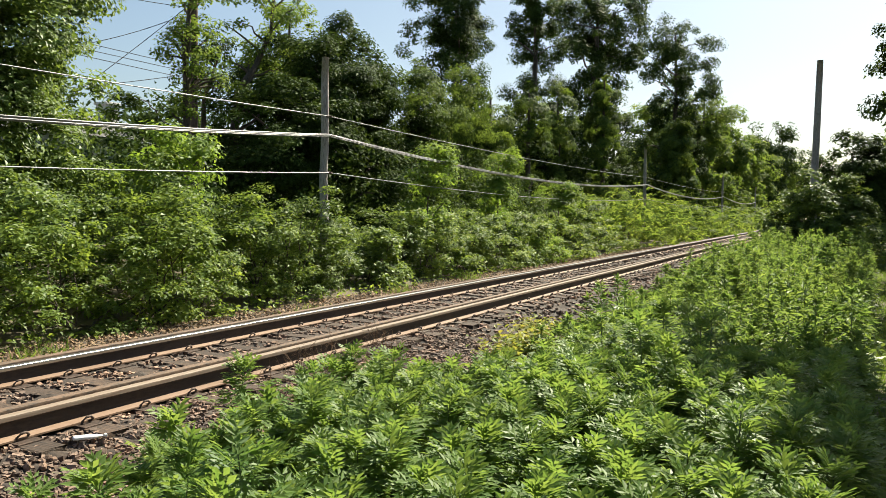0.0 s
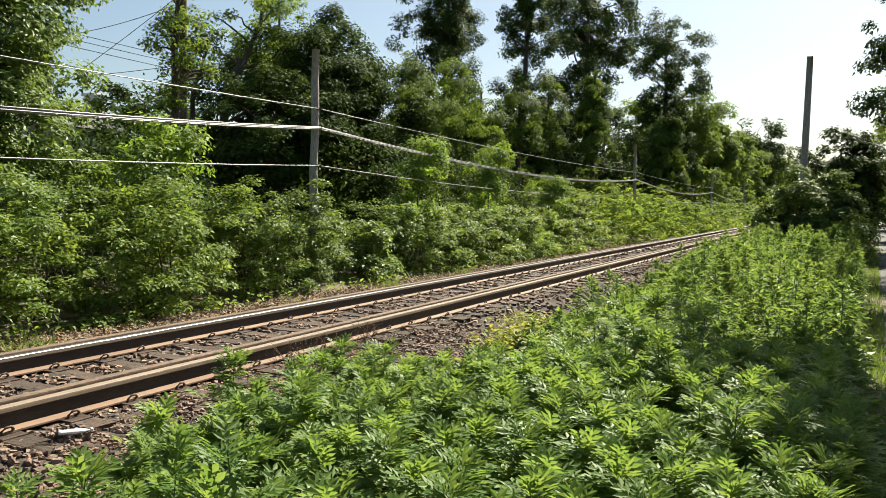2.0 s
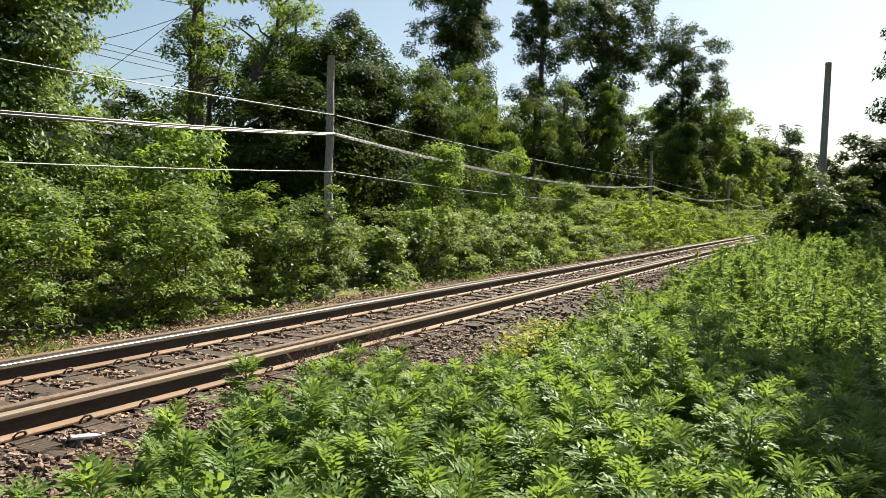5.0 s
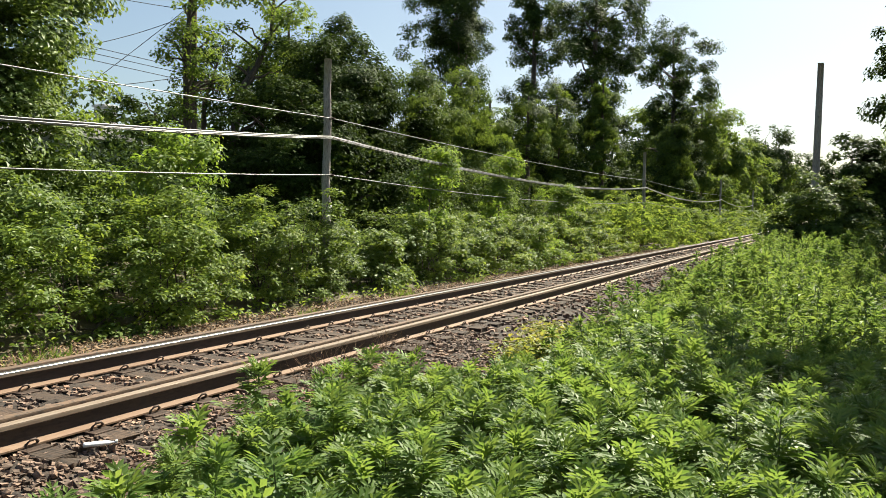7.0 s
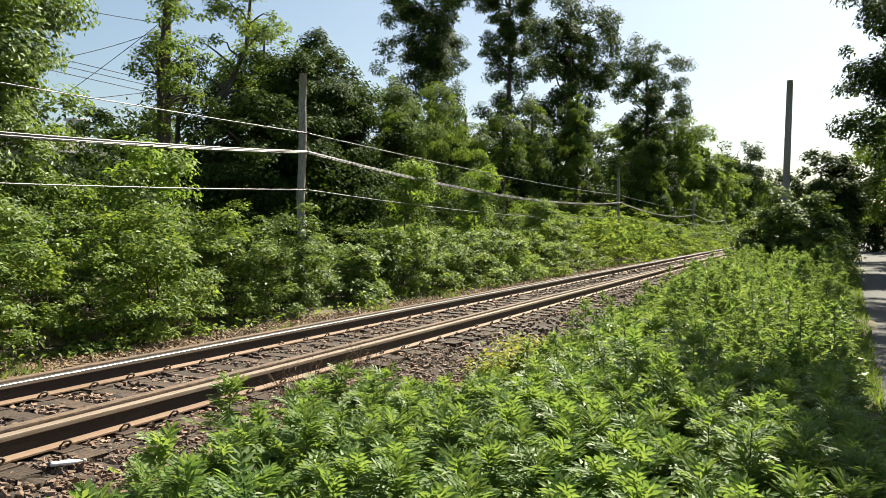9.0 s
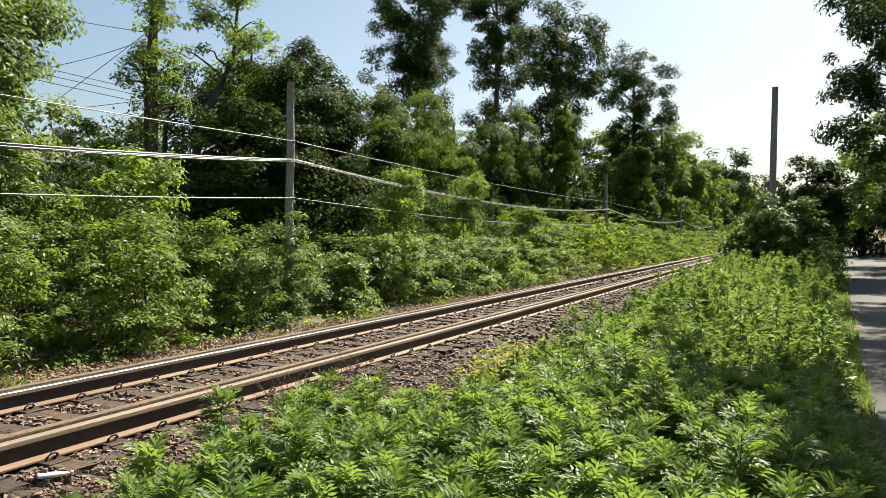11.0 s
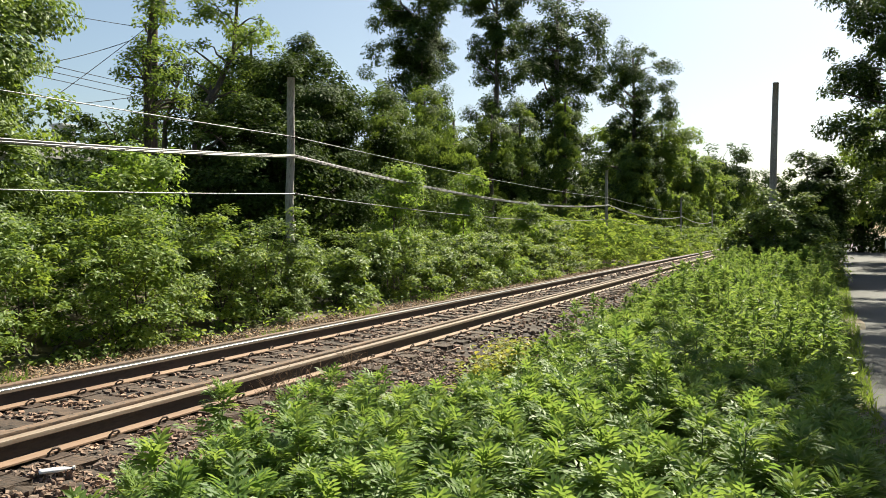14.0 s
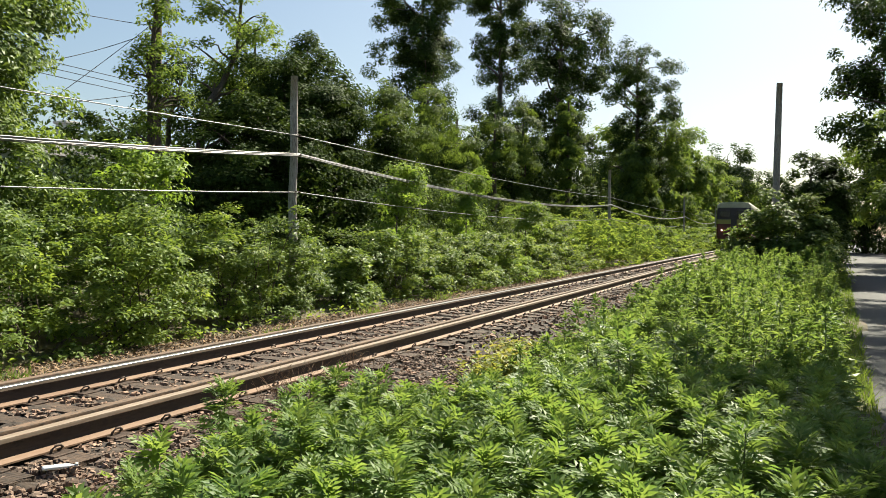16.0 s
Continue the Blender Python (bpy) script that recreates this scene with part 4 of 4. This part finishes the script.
# ---------------------------------------------------------------- trees
def woodland():
    T = tree
    g = GROUND_Z
    # leafy tree at the near end of the bank
    T("large dense dark green tree beside the track", (-10.7, 9.7, g), [(0.1, 0, 3), (0, 0.3, 6), (0, 0, 10)],
      [((0.3, 0.0, 6.2), (2.3, 2.4, 3.4)), ((0.9, 1.2, 2.7), (1.3, 1.2, 1.4)), ((1.6, 0.3, 2.6), (1.2, 1.9, 1.4)), ((0, -2.5, 5), (2, 2, 3.5)), ((1.2, 1.2, 5.4), (1.2, 1.3, 1.5)), ((0.8, -0.2, 3.8), (1.6, 1.5, 2.0)), ((1.5, 0.3, 4.6), (1.2, 1.2, 1.4)), ((1.2, 1.9, 4.0), (1.1, 1.0, 1.6)), ((0.8, 1.8, 6.6), (1.3, 1.2, 1.6))], 300, 0.5, 42000, 0.11, M_SHRUB, 0.22, 22, 1, wide=1.2)
    # thin ivy-grown trees
    T("slender tree with sparse bright leaves", (-12.0, 17.9, g), [(0.1, 0, 3), (-0.05, 0.1, 6), (0.1, 0.3, 9.5)],
      [((0, 0.2, 8.1), (0.95, 1.0, 1.0)), ((0.15, -0.2, 6.2), (0.8, 1.0, 0.7)), ((0, 0.6, 7.1), (0.8, 0.9, 0.5)), ((0, -0.2, 4.9), (0.7, 1.0, 0.6)), ((0, 1.0, 5.6), (0.6, 0.7, 0.5))], 46, 0.33, 2400, 0.1, M_TREE_LIGHT, 0.15, 26, 2, wide=0.85, up=0.75, outward=0.35)
    T("slender tree with sparse leaves", (-12.6, 19.2, g), [(0, 0, 2.5), (0.1, 0, 5), (0.2, 0.6, 6.6)],
      [((0, 0.1, 5.6), (0.8, 0.9, 0.8)), ((0, 0.5, 6.8), (0.7, 0.8, 0.6))], 26, 0.33, 1300, 0.1, M_TREE, 0.11, 14, 3, wide=0.85)
    T("leaning tree with a crooked bare limb and light leaves", (-13.0, 20.8, g), [(0.0, 0.2, 3.2), (0.0, 0.5, 5.6), (0, 1.4, 6.6), (0, 2.2, 7.9), (0, 2.5, 10.5)],
      [((0, 1.1, 7.2), (1.0, 1.3, 0.9)), ((0, 0.6, 8.8), (1.0, 1.2, 0.9)), ((0, 2.2, 6.0), (1.1, 1.2, 0.8)), ((0, 2.6, 9.0), (1.0, 0.8, 1.2)), ((0, 1.6, 10.2), (0.9, 1.0, 0.7))], 58, 0.38, 3300, 0.11, M_TREE_LIGHT, 0.17, 20, 4, wide=0.95, up=0.75, outward=0.35)
    T("pale tree further off", (-18.5, 31.2, g), [(0, 0, 5), (0, 0, 11)], [((0, 0, 9.5), (1.6, 1.7, 1.9)), ((0, -1.2, 7.6), (1.4, 1.5, 1.3))], 40, 0.5, 3000, 0.16, M_TREE_LIGHT, 0.18, 14, 5)
    T("tree top seen over other trees", (-22.5, 41.5, g), [(0, 0, 6), (0, 0, 13)], [((0, 0, 11.8), (1.5, 1.5, 1.9)), ((0, 0, 9), (2.2, 2.2, 1.6))], 36, 0.6, 2600, 0.2, M_TREE, 0.2, 12, 6)
    T("dark green tree behind a street wire", (-24.8, 29.1, g), [(0, 0, 3), (0, 0, 6.4)], [((0, 0, 5.4), (1.8, 2.4, 1.9)), ((1.4, 1.6, 4.6), (1.6, 1.6, 1.6)), ((0, 0, 3), (2.2, 3.0, 2.4))], 80, 0.5, 7000, 0.2, M_TREE, 0.2, 10, 18)
    # big rounded trees behind the pole, their shade put into dark leaf colour
    T("broad dense green tree, leaves coloured dark for shade", (-12.2, 24.6, g), [(0, 0, 3), (0, 0, 7)],
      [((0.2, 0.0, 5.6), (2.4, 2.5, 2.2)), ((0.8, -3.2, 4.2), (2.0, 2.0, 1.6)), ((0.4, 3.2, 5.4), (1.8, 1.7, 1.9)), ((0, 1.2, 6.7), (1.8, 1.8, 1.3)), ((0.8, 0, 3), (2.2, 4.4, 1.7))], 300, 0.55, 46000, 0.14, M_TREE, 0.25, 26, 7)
    T("dense tree wrapped in climbing leaves", (-10.6, 29.4, g), [(0, 0, 3), (0, 0, 7.0)], [((0, 0, 4.6), (1.2, 1.5, 2.7)), ((0, 1.0, 5.6), (1.1, 1.3, 1.5)), ((0.2, 0.3, 2.2), (1.3, 1.6, 1.8))], 120, 0.4, 12000, 0.12, M_IVY, 0.17, 8, 8, up=0.25, outward=1.1)
    T("dense tree wrapped in climbing leaves", (-11.0, 34.2, g), [(0, 0, 4), (0, 0, 8)], [((0, 0, 5.2), (1.4, 1.6, 3.1)), ((0, 0, 7), (1.0, 1.2, 1.4)), ((0.3, 0, 2.4), (1.6, 1.8, 1.8))], 110, 0.42, 10000, 0.12, M_IVY, 0.2, 8, 9, up=0.25, outward=1.1)
    # tall trees against the sky
    T("tall tree with an open dark crown", (-14.2, 40.0, g), [(0, -0.2, 5), (0.2, 0, 9), (0, 0.2, 15)],
      [((0, -1.3, 10.6), (1.6, 2.0, 1.4)), ((0, -1.0, 13.0), (1.6, 2.1, 1.4)), ((0, 1.4, 12.2), (1.5, 1.7, 1.5)), ((0, 0.2, 15), (1.8, 2.0, 1.6)), ((0, 1.0, 9.3), (0.9, 1.0, 0.9)), ((0, 0, 6.2), (1.3, 1.3, 2.6)), ((0, 0.2, 2.8), (1.8, 2.2, 2.4))], 170, 0.6, 20000, 0.14, M_TREE, 0.26, 34, 10, wide=1.4)
    T("tall tree with an open dark crown", (-14.0, 51.5, g), [(0, 0, 6), (0.2, 0.2, 12), (0, 0.4, 19)],
      [((0, 0.2, 15.6), (2.0, 2.2, 1.9)), ((0, -0.9, 18.2), (2.0, 2.2, 1.7)), ((0, 1.6, 13.2), (1.2, 1.5, 1.2)), ((0, 0.3, 11.4), (0.9, 1.0, 1.4)), ((0, 0.3, 9.4), (1.5, 1.7, 1.5)), ((0, 0.3, 6), (2.1, 2.2, 2.8)), ((0, 0, 3), (2.3, 2.6, 2.4))], 160, 0.65, 21000, 0.16, M_TREE, 0.28, 30, 11, wide=1.3)
    T("tall broad dark tree", (-13.0, 63.5, g), [(0, 0, 7), (0, 0, 14), (0, 0, 21)],
      [((0, 0, 17.6), (2.9, 3.2, 2.6)), ((0, -1.0, 13.8), (2.6, 2.9, 2.4)), ((0, 1.4, 15.2), (2.2, 2.5, 2.2)), ((0, 0.4, 10), (2.0, 2.2, 2.3)), ((0, 0, 5), (2.4, 2.8, 4.5))], 220, 0.8, 18000, 0.21, M_TREE, 0.32, 26, 12, wide=1.35)
    for y, top, sd in ((38.6, 7.6, 81), (44.2, 8.6, 82), (49.4, 9.4, 83)):
        T("dark trunk wrapped in climbing leaves", (-11.4, y, g), [(0, 0, top * 0.5), (0, 0, top)], [((0, 0, top * 0.5), (1.35, 1.45, top * 0.46)), ((0.1, 0.1, top * 0.78), (0.95, 1.0, top * 0.2)), ((0.3, 0, 1.8), (1.5, 1.7, 1.8))], 100, 0.42, 6500, 0.14, M_IVY, 0.2, 6, sd, up=0.25, outward=1.1)
    T("tall trunk wrapped in sunlit ivy", (-9.6, 53.6, g), [(0, 0, 5), (0, 0, 10.6)], [((0, 0, 5.2), (1.2, 1.25, 5.0)), ((0, 0, 8.8), (0.85, 0.9, 2.0)), ((0.2, 0, 2.0), (1.5, 1.6, 1.8))], 110, 0.42, 10000, 0.15, M_IVY, 0.22, 6, 13, up=0.25, outward=1.1)
    T("tall airy tree with forked trunk", (-10.0, 79.5, g), [(0, 0, 7), (0.3, 0, 13), (0, 0.4, 19)],
      [((0, -0.6, 17.2), (3.0, 3.2, 2.2)), ((1.2, 1.5, 14.5), (2.0, 2.2, 1.9)), ((-1, -1.6, 12.6), (2.0, 2.2, 1.9)), ((0, 0.2, 9.2), (1.9, 2.0, 2.4)), ((0, 0, 5), (2.6, 3, 4.6))], 170, 0.75, 15000, 0.21, M_TREE, 0.3, 30, 14, wide=1.35)
    T("ivy-covered tree on the bank", (-8.2, 72.0, g), [(0, 0, 5), (0, 0, 9.2)], [((0, 0, 4.8), (1.5, 1.6, 4.4)), ((0, 0, 7.4), (1.3, 1.3, 1.9))], 90, 0.55, 5000, 0.25, M_IVY, 0.22, 6, 15, up=0.25, outward=1.1)
    T("light green tree on the bank", (-8.0, 85.5, g), [(0, 0, 6), (0, 0, 14)], [((0, 0, 12.2), (2.2, 2.3, 2.4)), ((0.2, 0.5, 9.6), (2.0, 2.0, 1.8)), ((0, 0.4, 6.4), (2.4, 2.5, 4.6))], 110, 0.8, 5500, 0.3, M_TREE_LIGHT, 0.24, 14, 16)
    T("light green tree on the bank", (-8.2, 104.5, g), [(0, 0, 6), (0, 0, 14)], [((0, 0, 12.0), (2.5, 2.8, 2.6)), ((0, 0.4, 9), (2.2, 2.4, 2)), ((0, 0.4, 6.2), (2.6, 2.8, 4.8))], 110, 0.9, 5200, 0.36, M_TREE_LIGHT, 0.26, 12, 17)
    rng = np.random.default_rng(44)
    for i, (x, y, top, r) in enumerate(((-8.4, 122, 12.5, 3.0), (-8.5, 140, 12.6, 3.4), (-8.0, 163, 18.5, 4.4), (-9, 188, 14, 4.5), (-8.5, 220, 14.5, 5), (-8.0, 275, 21, 6), (-16, 100, 15, 4), (-17, 130, 15, 5))):
        T("tree in the distant row along the track", (x, y, g), [(0, 0, top * 0.4), (0, 0, top * 0.9)], [((0, 0, top * 0.75), (r, r, top * 0.25)), ((0, 0, top * 0.38), (r * 0.9, r, top * 0.36))], 90, r * 0.3, 3600, 0.13 * r, M_TREE if i % 3 == 2 else M_TREE_LIGHT, 0.25, 6, 60 + i, group="distant trees")
    # understory between the trunks: near ones dark leaves standing in for deep shade
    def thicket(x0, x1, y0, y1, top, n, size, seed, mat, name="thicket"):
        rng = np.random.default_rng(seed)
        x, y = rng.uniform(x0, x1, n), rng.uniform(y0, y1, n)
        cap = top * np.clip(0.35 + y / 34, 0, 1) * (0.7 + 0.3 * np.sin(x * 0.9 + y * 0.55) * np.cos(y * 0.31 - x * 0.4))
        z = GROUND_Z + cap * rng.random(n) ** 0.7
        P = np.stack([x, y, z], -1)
        tagged(new(name, leaf_mesh(name, P, np.array([0, 0, 0.9]) + 0.9 * unit(rng, n), size * (0.6 + 0.8 * rng.random(n)), CHIP, mat, rng=rng)), "leafy understory between the trees, toned for shade and distance", "undergrowth", kind="stuff")
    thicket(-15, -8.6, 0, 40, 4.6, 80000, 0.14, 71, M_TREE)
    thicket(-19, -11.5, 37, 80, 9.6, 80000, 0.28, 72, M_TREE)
    # beyond y = 80 the paler leaf, haze put into its tone
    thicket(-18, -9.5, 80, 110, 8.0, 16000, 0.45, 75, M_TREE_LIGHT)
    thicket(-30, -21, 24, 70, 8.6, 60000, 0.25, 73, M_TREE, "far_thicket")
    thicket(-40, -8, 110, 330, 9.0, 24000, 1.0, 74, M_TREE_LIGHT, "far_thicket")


def right_side():
    T = tree
    g = GROUND_Z
    shrub("tall dark shrub at the foot of a tall pole", (4.4, 33.0, g), 1.35, 1.4, 3.4, 12000, 0.15, M_SHRUB, 501, FOLD, 0.42, 100)
    shrub("low dark shrub between the track and a tall pole", (3.3, 33.2, g), 0.95, 1.3, 2.6, 7000, 0.15, M_SHRUB, 507, FOLD, 0.36, 80)
    shrub("dark shrub beside the lane", (5.6, 41.5, g), 1.3, 1.6, 2.6, 2600, 0.17, M_SHRUB, 502, FOLD, 0.45, 60)
    shrub("bright green shrub beside the lane", (5.6, 31.5, g), 0.55, 1.2, 1.8, 1600, 0.14, M_SHRUB_LIGHT, 503, FOLD, 0.35, 45)
    T("small dark tree behind the tall pole", (5.3, 47.5, g), [(0, 0, 2), (0, 0, 5)], [((0.1, 0, 4.2), (1.5, 1.8, 1.9)), ((0.1, 0, 2.0), (1.6, 1.8, 1.9)), ((0.9, 0.4, 3.0), (0.9, 1.4, 1.6))], 110, 0.5, 8000, 0.2, M_TREE, 0.14, 10, 504)
    T("large spreading tree over the lane", (14.3, 46.0, g), [(-0.4, 0, 4.5), (-1.0, 0, 9), (-1.4, 0, 15)],
      [((-4.7, 0, 12.6), (3.3, 3.6, 3.4)), ((-5.6, -0.5, 8.4), (2.5, 2.8, 2.2)), ((-2.2, -0.5, 7.0), (2.5, 2.8, 1.8)), ((-3.0, 0.5, 10.2), (2.8, 3.0, 3.0)), ((-0.6, 1, 16), (3.8, 4.2, 3.0)), ((0.5, 0, 9.5), (4, 4, 4)), ((-4.2, 2.5, 5.2), (2.0, 2.2, 1.6))], 290, 0.8, 33000, 0.2, M_TREE, 0.36, 40, 505)
    T("large spreading tree over the lane", (15.5, 60.0, g), [(-0.2, 0, 4.5), (-0.4, 0, 8), (-0.6, 0, 13)],
      [((-4.0, 0, 7.6), (3.2, 3.4, 2.6)), ((-4.6, 0, 4.4), (2.4, 3.0, 2.0)), ((-0.5, 0, 11.5), (4.4, 4.4, 3.2)), ((0, 0, 4), (3.4, 3.6, 3.6))], 170, 0.8, 9000, 0.3, M_TREE_LIGHT, 0.32, 26, 506)
    # (15.4, 36) is out of view, added to shade the lane
    for i, (x, y, top, r) in enumerate(((11, 92, 10, 4.4), (16, 84, 12, 4.5), (5.6, 74, 6.0, 2.2), (5.9, 62, 4.6, 1.6), (15.5, 2, 12, 3.6), (15.4, 36, 13, 3.4), (22, 100, 14, 6), (4.5, 110, 8, 3.6), (15.0, -8, 12, 4))):
        T("dark tree beside the lane", (x, y, g), [(0, 0, top * 0.4), (0, 0, top * 0.9)], [((0, 0, top * 0.68), (r, r, top * 0.3)), ((0, 0, top * 0.32), (r * 0.85, r, top * 0.3))], 100, r * 0.24, 5200, 0.085 * r, M_TREE, 0.25, 10, 520 + i, group="trees along the lane")
    # unseen tree, its crown placed to throw shade on the near weeds
    T("large tree leaning over the lane, added for shade", (12.6, 18.0, g), [(-0.5, 0, 4), (-1.6, -0.4, 7.5), (-3.0, -0.8, 10.5)],
      [((-3.2, -2.0, 9.4), (2.2, 2.6, 1.4)), ((-5.6, -2.9, 9.0), (1.5, 1.6, 1.1)), ((-4.6, -5.2, 9.4), (1.2, 1.4, 1.0)), ((-1.5, 0.5, 11.2), (2.4, 2.4, 1.8))], 330, 0.42, 24000, 0.17, M_TREE, 0.28, 30, 560)
    # mostly out of view, crown placed to shade weeds and lane further on
    T("large tree leaning over the lane, added for shade", (13.6, 28.0, g), [(-0.4, 0, 4), (-1.6, 0, 8), (-3.0, 0, 12)],
      [((-4.4, 0.4, 11.0), (2.2, 2.8, 1.5)), ((-4.7, -4.0, 10.6), (1.9, 2.4, 1.2)), ((-4.4, 4.6, 11.0), (2.0, 2.6, 1.5)), ((-0.8, 0.5, 11.8), (2.6, 2.6, 2.2))], 220, 0.5, 24000, 0.13, M_TREE, 0.28, 30, 561)
    # small white sign at the far end of the lane
    s = thing("road_sign", "small white sign on a post by the lane", "sign", at=(10.9, 66.0, g))
    part("post", bm_mesh("post", block(0.06, 0.06, 1.2, (0, 0, 0.6), 0.008), M_STEEL), s)
    part("panel", bm_mesh("panel", block(0.5, 0.02, 0.55, (0, -0.045, 1.1), 0.008), M_WHITE), s)


def house():
    """Part of a pale house with a chimney, behind the trees."""
    h = thing("house", "pale sided house with grey roof behind the trees", "house", at=(-32, 27.1, 0))
    part("wall", bm_mesh("wall", block(7, 9, 5.2, (0, 0, 2.2), 0.02), M_SIDING), h)
    bm = bmesh.new()
    v = [bm.verts.new(p) for p in ((-3.9, -4.9, 4.8), (3.9, -4.9, 4.8), (0, -4.9, 6.2), (-3.9, 4.9, 4.8), (3.9, 4.9, 4.8), (0, 4.9, 6.2))]
    for q in ((0, 1, 2), (5, 4, 3), (1, 4, 5, 2), (0, 2, 5, 3), (0, 3, 4, 1)):
        bm.faces.new([v[i] for i in q])
    part("roof", bm_mesh("roof", bm, M_ROOF), h)
    bm = block(0.8, 0.8, 2.0, (1.2, 4.3, 5.9), 0.02)
    block(0.98, 0.98, 0.14, (1.2, 4.3, 6.86), 0.02, bm)
    part("chimney", bm_mesh("chimney", bm, M_BRICK), h, "pale masonry chimney")
    for y in (-2.5, 0.5, 3.0):
        w = part("window", bm_mesh("window", block(0.1, 1.0, 1.4, (3.5, y, 3.2), 0.02), M_WHITE), h)
        part("pane", bm_mesh("pane", block(0.03, 0.8, 1.2, (3.56, y, 3.2), 0.005), M_GLASS_DARK), w)


def litter():
    b = thing("plastic_bottle", "crushed clear white plastic bottle on the stones", "bottle", at=(0.33, 4.3, -0.172))
    prof = [(0.0, 0.0), (0.03, 0.003), (0.033, 0.02), (0.03, 0.05), (0.034, 0.09), (0.031, 0.13), (0.026, 0.16), (0.013, 0.185), (0.012, 0.2)]
    pts = [(0, z, 0) for _, z in prof]
    v, f = tube_arrays(pts, [max(r, 0.002) for r, _ in prof], 12)
    v[:, 2] *= 0.5
    part("body", mesh_np("body", v, f, M_PLASTIC, smooth=True), b)
    v, f = tube_arrays([(0, 0.198, 0), (0, 0.2, 0), (0, 0.215, 0), (0, 0.217, 0)], [0.002, 0.015, 0.015, 0.002], 12)
    part("cap", mesh_np("cap", v, f, M_WHITE), b, "white bottle cap")
    b.rotation_euler = (0, 0, radians(-38))


ground_sheet()
road()
ballast_bed()
spare_rails()
poles()
cables()
house()
litter()
SWAYING = weeds()
bank_shrubs()
woodland()
right_side()
CARS = [railcar(True, "dark and yellow railcar with red front and lit headlights"), railcar(False, "dark and yellow coach behind the front railcar")]
track()


def motions():
    """The train comes down the track at an even speed; the nearest weeds sway in the wind."""
    for i, car in enumerate(CARS):
        walk(car, [(t, pose(-0.7525, 79.4 + 28.3 * (16 - t) + 20.9 * i, 0)) for t in (0, 4, 8, 12, 14, 16)])
    rng = random.Random(11)
    for ob, m in SWAYING[:40]:
        p1, p2, s = rng.uniform(0, 6.28), rng.uniform(0, 6.28), rng.uniform(0.7, 1.3)
        rows = []
        for k in range(33):
            t = k * 0.5
            a = s * (2.2 * math.sin(2.1 * t + p1) + 1.3 * math.sin(3.7 * t + p2))
            rows.append((t, pose(*m.translation, 0.6 * a, a, 0) @ m.to_3x3().to_4x4()))
        walk(ob, rows)


motions()
